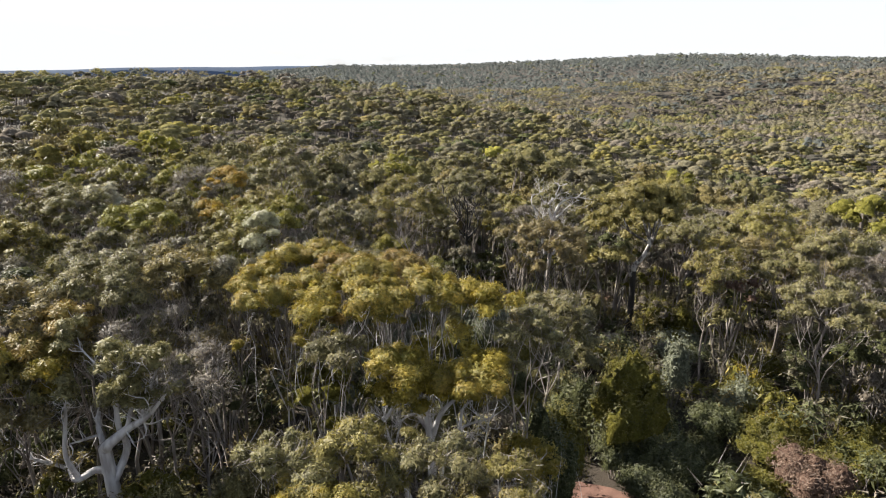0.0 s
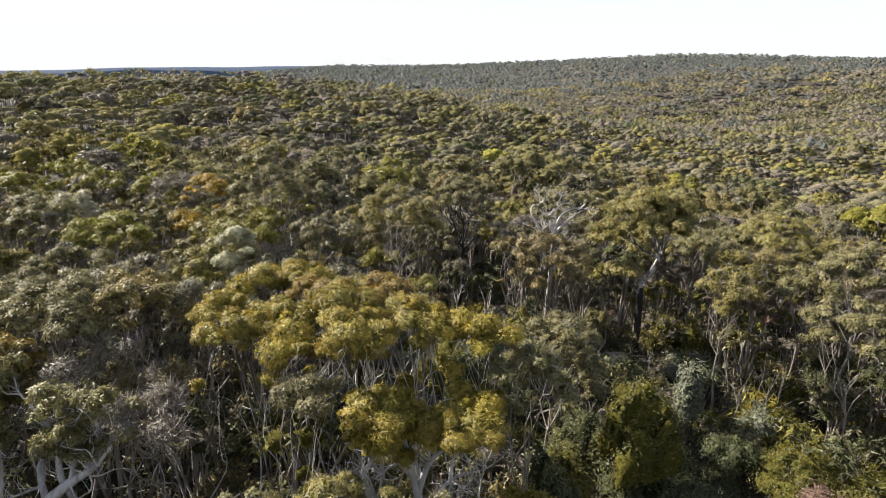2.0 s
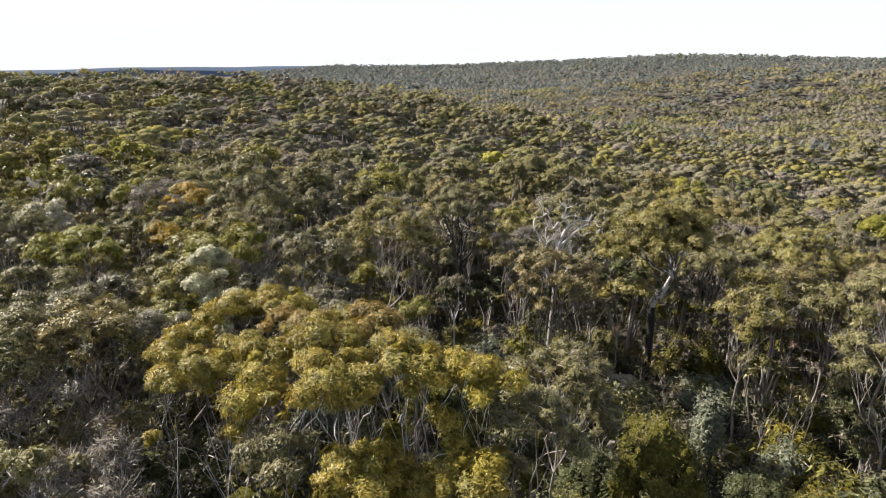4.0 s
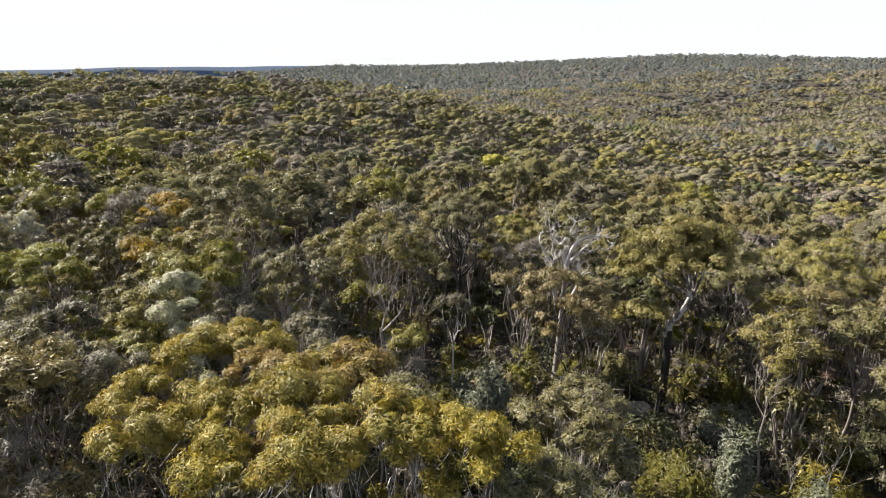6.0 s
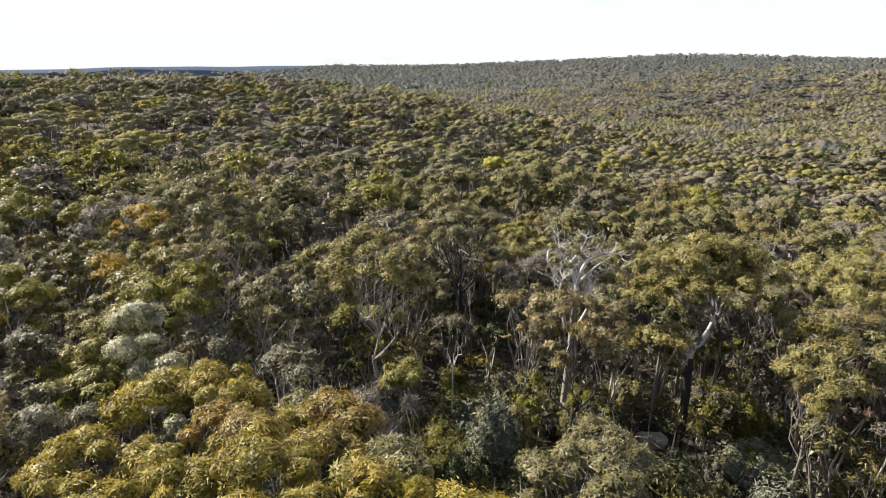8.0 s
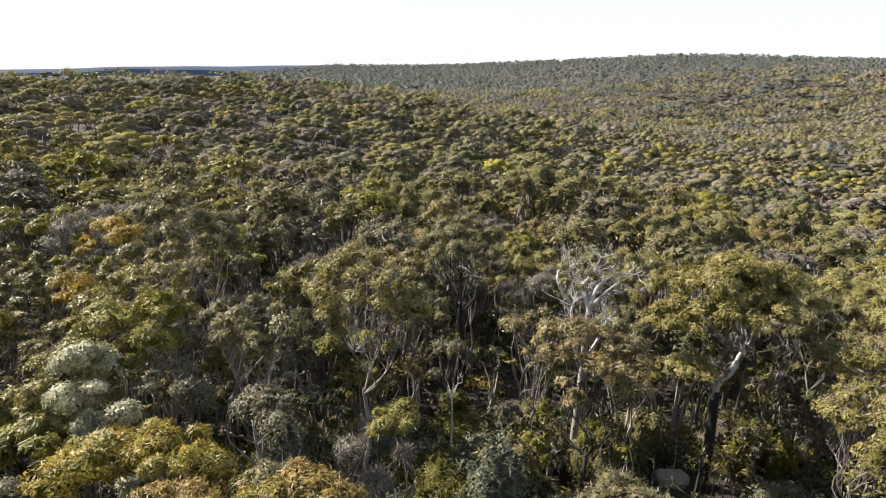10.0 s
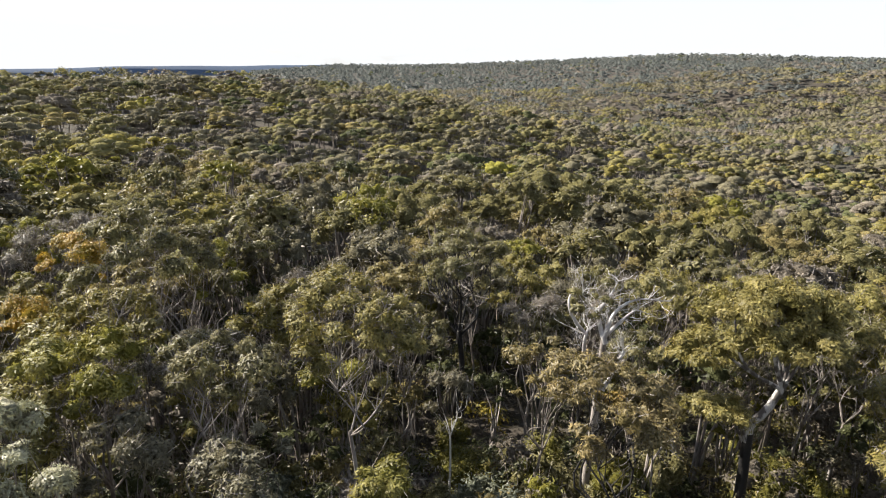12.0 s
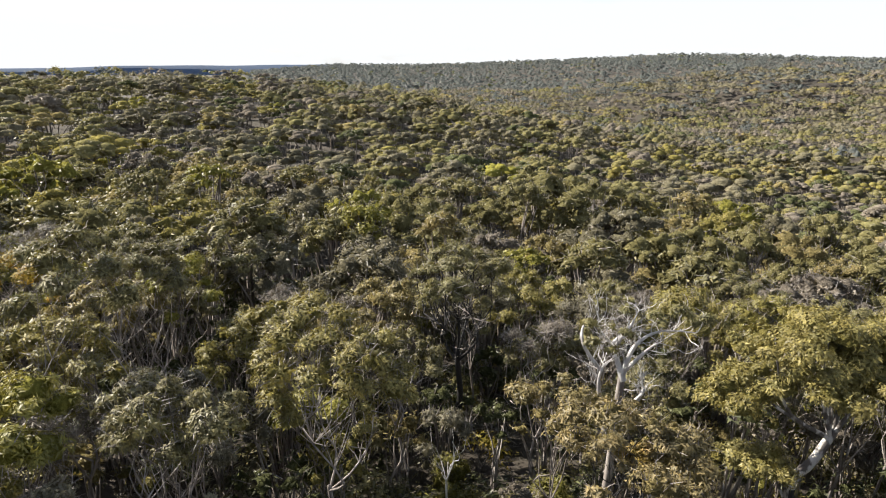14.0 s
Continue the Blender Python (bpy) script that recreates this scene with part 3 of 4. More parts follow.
def bare_gum(x, y, limbs, trunk_top, thick, seed, label, leaf="grey", domes=0.3, level=2, rind="white", leafed=0.45, limb_rind="", count=240, scale=0.8, group="half-dead white gums", high=0.35, puffs=(), fork=None, lift=0.25, kink=0.35, lines=()):
    """A gum whose bare crooked limbs show: limbs are (way, length, how far up the trunk); puffs are leaf clumps (x, y, z, radius)
    about the foot, to which boughs reach; lines are crooked limbs (girth, then steps across and up from the trunk's top)."""
    rng = np.random.default_rng(seed)
    z = float(ground_z(x, y))
    ob = tagged(new("gum_tree"), label, "tree", group)
    ob.empty_display_size, ob.location = 0.3, (x, y, z)
    top = np.array(trunk_top, float)
    line = curve([(0, 0, -0.3), top * np.array([0.2, 0.2, 0.45]) + np.array([0.12, 0, 0]), top], 10)
    v, q = tube(line, thick * np.linspace(1.2, 0.85, 10), 10)
    part("trunk", mesh_from("trunk", v, q, [BARK[rind]], None, True), ob)
    if fork:   # the stem goes on, in another bark, to a fork off to one side
        up = np.array(fork, float)
        line = curve([top - np.array([0, 0, 0.3]), top + np.array([0.02, 0, 0.25]), top * 0.45 + up * 0.55 - np.array([0, 0, 0.1]), up, up + (up - top) * 0.1], 10)
        v, q = tube(line, thick * np.linspace(0.86, 0.55, 10), 10)
        part("upper_trunk", mesh_from("upper_trunk", v, q, [BARK[limb_rind]], None, True), ob, "mottled grey-white upper stem")
        top = up
    tips = []
    for way, length, *up in limbs:
        start = line[int(9 * up[0])] if up else top - np.array(way, float) * 0.05
        pieces, ends = crooked(rng, start, way, length, thick * 0.55, level, lift, kink, 7)
        v, q = joined(pieces)
        part("limb", mesh_from("limb", v, q, [BARK[limb_rind or rind]], None, True), ob)
        tips += ends
    for girth, *steps in lines:
        sway = np.cumsum(rng.normal(0, 0.18, len(steps)))
        run = [top + np.array([a, w - sway[0], b]) + rng.normal(0, 0.03, 3) for (a, b), w in zip(steps, sway)]
        stem = curve(run, 5 * len(run))
        pieces = [tube(stem, thick * girth * np.linspace(1, 0.12, len(stem)), 8)]
        for k in rng.integers(len(stem) // 3, len(stem), 4 + 2 * len(steps)):
            way = stem[min(k + 1, len(stem) - 1)] - stem[k - 1] + rng.normal(0, 0.22, 3)
            more, ends = crooked(rng, stem[k], way, rng.uniform(0.35, 0.9), thick * girth * 0.17, 2 if rng.random() < 0.4 else 1, 0.15, 0.4, 5)
            pieces += more
            tips += ends
        v, q = joined(pieces)
        part("limb", mesh_from("limb", v, q, [BARK[limb_rind or rind]], None, True), ob)
    tips = np.array(tips)
    tips = tips[(rng.random(len(tips)) < leafed) & (tips[:, 2] > np.quantile(tips[:, 2], high))]
    sizes = domes * rng.uniform(0.7, 1.3, len(tips))
    for px, py, pz, pr in puffs:
        goal = np.array([px, py, pz])
        knee = top * 0.45 + goal * 0.55 + rng.normal(0, 0.25, 3) - np.array([0, 0, 0.3])
        root = top if pz > top[2] + 0.4 else np.array(trunk_top, float) * 0.9
        v, q = tube(curve([root - np.array([0, 0, 0.1]), knee, goal], 8), thick * (0.42 if root is top else 0.25) * np.linspace(1, 0.2, 8), 6)
        part("limb", mesh_from("limb", v, q, [BARK[limb_rind or rind]], None, True), ob)
        spread = crown_points(rng, 7, pr, pr * 0.8) + goal
        tips, sizes = np.concatenate([tips, spread]), np.concatenate([sizes, pr * rng.uniform(0.42, 0.62, 7)])
    v, t, inner = leaves(rng, tips, sizes, count, 0.15 * scale, 0.06 * scale, shell=(7, 3), flat=0.75, inside=0.56, tufts=9)
    part("crown", mesh_from("crown", v, t, [LEAF[leaf], MASS[LEAF[leaf].name]], inner, True), ob)
    TAKEN.append((x, y, 2.0))
    return ob

# ---- the nearest trees, one by one ----
# large white gum with spreading bare limbs
bare_gum(-10.15, 16.8, [((-0.6, 0.5, 0.9), 1.6, 0.9)], (0.05, 0.0, 4.0), 0.22, 11, "large smooth white gum with bare spreading crooked limbs", leaf="olive", domes=0.3, leafed=0.12, lift=0.12, kink=0.42,
         lines=[(0.85, (0, -0.1), (0.33, 0.27), (0.87, 0.65), (1.5, 1.03), (1.95, 1.57), (2.6, 2.45)), (0.6, (0.1, -1.2), (0.45, -0.3), (0.48, 0.76), (0.57, 1.74), (0.38, 2.45), (-0.4, 3.0)),
                (0.62, (0.05, -0.9), (-0.38, -0.87), (-1.0, -1.2), (-1.6, -1.1), (-2.6, -0.5), (-3.4, 0.2)), (0.42, (-0.9, -1.15), (-1.2, -0.33), (-1.2, 0.76), (-1.0, 1.4), (-0.6, 1.5)),
                (0.3, (0.85, 0.65), (1.3, 2.2), (1.36, 2.85), (1.63, 2.9)), (0.3, (1.2, 0.85), (1.5, 1.5), (1.7, 2.3)), (0.3, (1.6, 1.1), (1.75, 2.3), (2.3, 3.0))])
plant("tan", -8.0, 18.9, 6.6, 1.2, 201)
plant("dry", -7.3, 17.4, 6.6, 1.3, 202)
plant("dry", -9.0, 18.8, 7.6, 1.3, 207)
plant("tan", -11.6, 18.6, 6.9, 1.2, 203)
plant("tan", -12.4, 15.6, 5.6, 1.0, 208)
# olive crowns in front of the thicket
plant("olive", -3.9, 14.2, 5.6, 1.2, 204, CLOSE)
plant("golden", -1.9, 14.6, 5.8, 1.4, 21, CLOSE)
plant("olive", 0.2, 14.3, 5.6, 1.3, 22, CLOSE)
plant("golden", 1.7, 13.8, 5.3, 1.1, 24, CLOSE)
plant("yellow", -2.8, 12.9, 5.1, 1.1, 36, CLOSE)
plant("amber", -11.5, 17.9, 7.7, 1.1, 209)
plant("golden", -12.4, 16.6, 6.8, 1.0, 212)
plant("olive", -12.9, 17.4, 6.7, 1.1, 210)
plant("golden", -13.6, 15.8, 5.6, 1.0, 211)
# white stems of the thicket
bare_gum(-0.25, 17.4, [((0.1, 0.3, 1.0), 2.0)], (0.05, 0.0, 4.2), 0.14, 23, "many-stemmed white mallee gum with yellow-green crown", leaf="yellow", domes=0.4, leafed=0.3, high=0.7, count=420, scale=0.6, group="yellow-green mallee gums",
         lines=[(0.75, (0, 0), (-0.26, 1.5), (-0.68, 2.3)), (0.6, (0, -0.2), (0.02, 0.6), (-0.1, 1.5)), (0.75, (0, -0.2), (0.3, 1.0), (1.0, 1.7), (1.7, 2.3)), (0.6, (-0.1, 0.4), (-0.5, 0.9), (-1.1, 0.7)),
                (0.8, (0.1, -3.6), (0.5, -0.4), (0.95, 0.35), (1.75, 0.9)), (0.8, (-0.3, -3.6), (-1.4, 0.3), (-1.25, 1.0), (-0.8, 1.6), (-0.68, 2.2)), (0.5, (-1.4, 0.4), (-1.75, 0.65), (-2.0, 0.3)), (0.5, (0.9, 0.3), (1.0, 1.0), (1.4, 1.6))])
bare_gum(2.2, 17.3, [], (0.0, 0.0, 1.2), 0.14, 25, "slender white mallee stems with sparse leaves", leaf="yellow", domes=0.35, leafed=0.12, count=300, scale=0.6, group="yellow-green mallee gums",
         lines=[(0.9, (-0.1, -0.1), (0.1, 0.8), (0.35, 2.0), (0.25, 2.8)), (0.6, (0.0, -0.1), (0.5, 0.9), (1.0, 1.7)), (0.5, (0.1, 0), (0.9, 0.6), (1.3, 1.5)), (0.5, (-0.1, 0), (-0.3, 1.0), (-0.1, 2.0))])
# yellow-green mallee thicket
plant("yellow", -6.1, 20.3, 8.2, 1.0, 26, CLOSE)
plant("yellow", -5.5, 18.7, 8.1, 0.9, 27, CLOSE, rind="white")
plant("yellow", -5.9, 22.8, 8.3, 0.95, 28, CLOSE, rind="grey")
plant("yellow", -4.35, 22.9, 8.4, 1.05, 29, CLOSE, rind="grey")
plant("grey", -7.4, 21.3, 8.2, 0.8, 30, CLOSE)
plant("amber", -3.6, 20.9, 8.5, 0.95, 31, CLOSE)
plant("yellow", -4.3, 19.8, 8.3, 0.95, 32, CLOSE)
plant("yellow", -2.4, 20.1, 8.7, 1.4, 33, CLOSE, rind="white", stems=4)
plant("amber", -1.6, 21.5, 8.4, 1.05, 34, CLOSE)
plant("olive", -0.2, 20.5, 8.1, 0.65, 35, CLOSE)
plant("yellow", -3.8, 18.3, 8.2, 1.0, 37, CLOSE, rind="white")
plant("yellow", -2.0, 18.2, 8.6, 1.1, 38, CLOSE, rind="white", girth=0.012)
plant("yellow", -0.4, 18.8, 8.6, 1.15, 39, CLOSE, rind="white", stems=4, girth=0.012)
plant("yellow", 1.3, 18.5, 8.3, 1.1, 40, CLOSE, rind="white")
plant("olive", 2.7, 18.2, 7.6, 1.1, 52, CLOSE, rind="pale")
plant("olive", -2.9, 16.9, 7.3, 0.9, 54, CLOSE, rind="pale")
plant("yellow", -1.1, 16.6, 7.0, 0.9, 55, CLOSE, rind="white")
plant("yellow", 0.9, 16.5, 6.6, 0.85, 56, CLOSE, rind="white")
plant("olive", -2.2, 22.0, 8.2, 0.6, 57, CLOSE)
# brownish canopy beside the white gum
plant("olive", -10.9, 20.1, 8.6, 1.9, 41)
plant("tan", -9.2, 20.6, 8.8, 1.5, 42)
plant("olive", -10.9, 22.9, 8.3, 1.7, 43)
plant("grey", -8.5, 22.0, 7.7, 1.4, 44)
plant("yellow", -12.4, 16.4, 7.2, 1.4, 45)
plant("tan", -13.4, 18.4, 8.2, 1.9, 46)
plant("olive", -13.5, 22.0, 8.0, 1.8, 48)
plant("olive", -15.2, 26.9, 7.6, 2.0, 49)
plant("green", -14.8, 29.8, 8.5, 1.9, 50)
plant("grey", -12.2, 26.2, 7.4, 1.8, 51)
# silver tree, the fresh green one behind it and neighbours
plant("silver", -7.4, 25.6, 9.0, 0.95, 61, CLOSE)
plant("green", -7.7, 28.7, 8.9, 1.15, 62)
plant("olive", -5.0, 29.4, 8.6, 1.5, 63)
plant("grey", -6.5, 27.4, 7.5, 1.0, 64, bare=0.05)
plant("grey", -3.9, 27.4, 7.0, 1.1, 214)
plant("dry", -1.7, 27.0, 5.9, 1.2, 65)
plant("green", -0.6, 27.4, 6.4, 0.6, 66, clump=0.34)
plant("golden", -2.2, 31.9, 9.3, 2.0, 67, rind="pale", fork=0.45, twist=0.6, limbs=3)
plant("green", -3.1, 34.6, 5.4, 1.0, 68)
plant("olive", -8.1, 31.9, 11.4, 1.5, 69, fork=0.5, stems=2, girth=0.009, twist=0.8, rind="grey", dome=1.6, fill=0.6)
plant("green", -9.3, 29.4, 8.2, 0.9, 58)
plant("golden", -9.4, 33.2, 8.3, 1.1, 59)
plant("grey", -5.6, 31.0, 8.0, 1.1, 60)
plant("orange", -13.4, 37.4, 8.9, 1.5, 70)
plant("orange", -13.2, 34.2, 7.6, 1.0, 71)
plant("olive", -9.5, 37.2, 9.3, 1.7, 72)
plant("grey", -19.0, 36.2, 7.2, 2.1, 73, bare=0.4, rind="pale")
plant("olive", -20.2, 33.4, 8.3, 1.9, 74)
plant("silver", -21.6, 38.4, 7.9, 1.7, 75)
# slim dark tree, little umbrella tree in front of it
plant("olive", 1.1, 40.6, 8.6, 2.3, 76, rind="black", fork=0.5, girth=0.015, twist=0.7, bare=0.25, label="slim blackened gum with forked trunk and olive crown")
plant("grey", 0.8, 35.0, 4.8, 0.8, 77, clump=0.4, rind="white", fork=0.6, bare=0.0, label="little umbrella-shaped gum sapling with white stems")
# bare white limbs over a tan crown
bare_gum(5.45, 34.3, [], (0.35, 0.0, 6.6 - float(ground_z(5.45, 34.3))), 0.12, 78, "half-dead gum with bare twisting white limbs", leaf="olive", domes=0.2, leafed=0.05, high=0.4, count=160, scale=0.8, rind="pale", limb_rind="white",
         lines=[(0.62, (0, -0.1), (0.68, 0.55), (1.05, 0.92)), (0.7, (0, -0.1), (0.29, 0.82), (0.9, 1.24), (1.95, 1.18)), (0.8, (0, -0.3), (-0.2, 0.45), (-0.29, 1.03), (0.05, 1.5), (0.2, 1.92)), (0.45, (-0.27, 0.8), (0.05, 1.1), (0.3, 1.4)),
                (0.7, (-0.3, -2.0), (-0.68, -0.65), (-0.6, 0.1), (-0.35, 0.5)), (0.5, (-0.6, 0.0), (-1.2, 0.9), (-1.2, 1.35), (-0.8, 1.6), (-0.9, 2.05)), (0.6, (0.1, -2.0), (0.62, -0.85), (0.32, -0.4)), (0.5, (0.5, -1.0), (0.65, -0.6), (0.42, 0.0))])
plant("dry", 6.8, 38.6, 6.6, 1.0, 98, bare=0.6)
plant("dry", 3.9, 37.8, 6.8, 1.0, 99, bare=0.6)
plant("tan", 5.2, 30.6, 7.4, 1.7, 79, rind="black", fork=0.4, fill=0.95, bare=0.05, skirt=0.4, girth=0.012, twist=0.8)
plant("amber", 6.3, 31.4, 6.2, 1.0, 213)
plant("tan", 3.9, 33.8, 6.6, 1.2, 80)
plant("olive", 4.2, 23.2, 6.2, 1.5, 96)
plant("olive", 5.0, 25.2, 5.8, 1.3, 205)
plant("olive", 6.2, 25.6, 3.0, 0.9, 97, clump=0.4)
# big black-trunked gum and its lower neighbour
FOOT = float(ground_z(9.75, 32.3))
bare_gum(9.75, 32.3, [((0.3, 0.3, 1.0), 1.4)], (0.12, 0.0, 4.35 - FOOT), 0.17, 82,
         "big gum with charred black trunk and broad yellow-olive crown", leaf="golden", domes=0.36, leafed=0.25, high=0.5, rind="black", limb_rind="mottled", count=620, scale=0.7, group="olive gum trees", fork=(0.9, 0.0, 5.9 - FOOT),
         puffs=[(x, y, z - FOOT, r) for x, y, z, r in ((-1.6, 0, 7.5, 0.9), (-0.8, 0.2, 8.5, 0.9), (0.3, -0.1, 9.0, 1.0), (1.4, 0.1, 8.7, 1.0), (2.2, 0.3, 7.9, 0.9), (0.0, -0.9, 8.1, 0.8), (1.1, -0.7, 7.9, 0.8), (0.8, 0.9, 8.8, 0.9), (-0.9, -0.3, 5.6, 0.8), (-1.6, 0.1, 5.4, 0.65))])
plant("golden", 12.3, 28.4, 6.6, 1.4, 83)
plant("golden", 13.4, 30.6, 6.8, 1.4, 84)
plant("olive", 16.2, 25.2, 6.3, 1.9, 85, rind="pale", fork=0.4, girth=0.009, twist=0.3)
plant("olive", 17.9, 28.2, 7.6, 1.9, 86)
plant("tan", 19.6, 31.5, 6.6, 1.9, 87)
plant("golden", 18.3, 36.0, 7.1, 2.0, 88)
plant("tan", 16.2, 33.4, 6.0, 1.6, 89)
plant("olive", 17.0, 41.0, 5.3, 1.8, 90)
plant("olive", 14.0, 36.5, 6.2, 1.6, 91)
plant("olive", 15.2, 46.7, 5.4, 2.1, 92)
plant("grey", 6.6, 41.9, 6.0, 1.8, 93, bare=0.4, rind="pale")
plant("olive", -9.6, 50.2, 7.0, 1.9, 94)
plant("olive", 17.4, 19.8, 4.6, 0.9, 95, rind="pale", fill=0.5, label="thin young gum with pale stems and sparse leaves")


# ---- shrubs ----
def shrub_mesh(rng, radius, height, leaf, count, scale):
    n = 9
    az = np.arange(n) * 2.4
    r = radius * np.sqrt((np.arange(n) + 0.3) / n) * 0.8
    c = np.stack([r * np.cos(az), r * np.sin(az), height * rng.uniform(0.45, 0.8, n) * (1 - 0.35 * (r / radius) ** 2)], -1)
    v, t, inner = leaves(rng, c, radius * rng.uniform(0.4, 0.62, n), count, 0.15 * scale, 0.04 * scale, flat=0.75 * height / radius, droop=-0.35, shell=(8, 4))
    stems = []
    for p in c[::2]:
        stems.append(tube(curve([np.array([p[0] * 0.15, p[1] * 0.15, -0.15]), p * np.array([0.6, 0.6, 0.5]) + rng.normal(0, 0.06, 3), p], 5), np.linspace(0.03, 0.012, 5), 4))
    return (v, t, inner), stems


def shrub(x, y, radius, height, leaf, label, seed, count=520, scale=0.8):
    rng = np.random.default_rng(seed)
    (v, t, inner), stems = shrub_mesh(rng, radius, height, leaf, count, scale)
    ob = tagged(new("shrub"), label, "shrub", "shrubs under the gums")
    ob.empty_display_size = 0.2
    part("foliage", mesh_from("foliage", v, t, [LEAF[leaf], MASS[LEAF[leaf].name]], inner, True), ob)
    for sv, sq in stems:
        part("stem", mesh_from("stem", sv, sq, [BARK["grey"]], None, True), ob)
    ob.location = (x, y, float(ground_z(x, y)))
    TAKEN.append((x, y, radius * 0.7))
    return ob


MOSS, BLUE, RUST, GOLD = ("rounded mossy green heath shrub", "blue-grey broad-leaved upright shrub", "rusty reddish-brown dry bush", "low golden-green feathery shrub")
shrub(7.1, 22.3, 1.6, 4.4, "needle", MOSS, 201)
shrub(8.5, 26.8, 1.5, 2.5, "needle", MOSS, 202)
shrub(5.6, 24.2, 1.3, 2.4, "dark", MOSS, 203)
shrub(13.4, 23.2, 1.6, 1.7, "needle", GOLD, 204)
shrub(14.4, 24.2, 1.3, 1.5, "yellow", GOLD, 205)
shrub(16.4, 22.4, 1.4, 1.4, "needle", GOLD, 206)
shrub(13.7, 26.4, 1.2, 1.8, "needle", MOSS, 207)
shrub(13.6, 20.7, 1.4, 1.9, "rust", RUST, 208)
shrub(10.4, 26.4, 0.6, 3.6, "blue", BLUE, 209, 200, 1.2)
shrub(2.3, 30.3, 0.9, 3.8, "blue", BLUE, 210, 260, 1.3)
shrub(1.5, 28.0, 1.2, 2.2, "needle", MOSS, 211)
shrub(3.2, 27.0, 1.1, 1.8, "dark", MOSS, 212)
shrub(0.6, 31.4, 1.2, 2.0, "needle", MOSS, 213)
shrub(2.2, 33.0, 1.0, 1.7, "needle", MOSS, 214)
# dark leaf colour here stands in for shade lying in the gully
shrub(9.0, 22.2, 1.3, 1.6, "dark", MOSS, 215)
shrub(10.2, 19.2, 1.1, 1.3, "dark", MOSS, 216)
shrub(11.5, 33.8, 1.2, 2.6, "needle", MOSS, 217)
shrub(7.0, 33.4, 1.0, 1.8, "dark", MOSS, 218)
shrub(13.2, 26.0, 0.9, 1.9, "blue", BLUE, 219, 260, 1.3)
shrub(17.9, 24.6, 1.2, 1.6, "needle", GOLD, 220)
shrub(-5.5, 17.9, 1.0, 2.6, "rust", RUST, 221)
shrub(-6.8, 20.4, 1.0, 2.4, "tan", "dry tan bush under the canopy", 222)
shrub(14.3, 19.0, 1.2, 1.3, "needle", GOLD, 223)
UNDER = "olive-green leafy shrub between gum stems"
shrub(-5.9, 16.2, 1.1, 3.6, "olive", UNDER, 243)
shrub(-4.5, 16.9, 1.0, 4.4, "golden", UNDER, 244)
shrub(-3.4, 15.9, 1.0, 3.4, "needle", MOSS, 245)
shrub(-6.6, 15.2, 1.0, 2.8, "needle", MOSS, 246)
shrub(-1.9, 15.9, 0.9, 3.6, "olive", UNDER, 247)
shrub(1.0, 15.6, 0.9, 3.0, "needle", MOSS, 248)
shrub(-7.6, 15.4, 1.1, 3.2, "olive", UNDER, 249)
shrub(-6.0, 14.2, 1.1, 2.9, "golden", UNDER, 253)
shrub(-8.2, 14.4, 1.0, 2.4, "olive", UNDER, 254)
shrub(-0.9, 19.4, 1.0, 4.6, "olive", UNDER, 250)
shrub(3.6, 18.6, 1.1, 4.4, "dark", MOSS, 251)
shrub(4.2, 20.2, 1.0, 3.8, "needle", MOSS, 252)
shrub(3.0, 25.0, 1.2, 1.7, "needle", MOSS, 224)
shrub(0.4, 25.4, 1.1, 1.6, "needle", MOSS, 225)
shrub(3.9, 29.6, 1.0, 1.9, "needle", MOSS, 226)
shrub(1.2, 36.4, 1.2, 1.8, "needle", MOSS, 227)
shrub(3.4, 31.8, 1.1, 1.6, "dark", MOSS, 228)
shrub(-0.9, 33.4, 1.1, 1.8, "needle", MOSS, 229)
shrub(2.4, 24.0, 0.9, 1.5, "dry", "dry grey-brown twiggy bush", 230)
# dark-leaved shrubs added where the gully floor is only in shadow
shrub(8.2, 20.9, 1.0, 2.0, "dark", MOSS, 231)
shrub(7.3, 20.4, 0.9, 1.5, "dark", MOSS, 255)
shrub(7.9, 19.5, 0.9, 1.3, "dark", MOSS, 256)
shrub(6.7, 21.6, 0.9, 2.0, "dark", MOSS, 257)
shrub(8.9, 24.2, 1.1, 2.6, "dark", MOSS, 235)
shrub(10.8, 23.8, 1.1, 1.3, "dark", MOSS, 232)
shrub(11.5, 22.6, 1.1, 1.0, "dark", MOSS, 236)
shrub(10.4, 20.6, 1.2, 1.1, "dark", MOSS, 237)
shrub(11.6, 24.6, 1.1, 1.5, "dark", MOSS, 238)
shrub(12.4, 21.6, 1.0, 1.2, "needle", GOLD, 239)
shrub(14.6, 21.8, 1.2, 1.3, "needle", GOLD, 240)
# dark leaves again in place of gully shadow
shrub(12.0, 19.4, 1.1, 1.0, "dark", MOSS, 241)
shrub(-9.2, 15.3, 1.2, 2.4, "olive", "olive-green leafy shrub between gum stems", 242)
shrub(-15.8, 19.8, 1.3, 2.4, "dark", MOSS, 234)
shrub(10.6, 21.2, 1.0, 1.0, "dry", "dry grey-brown twiggy bush", 233)


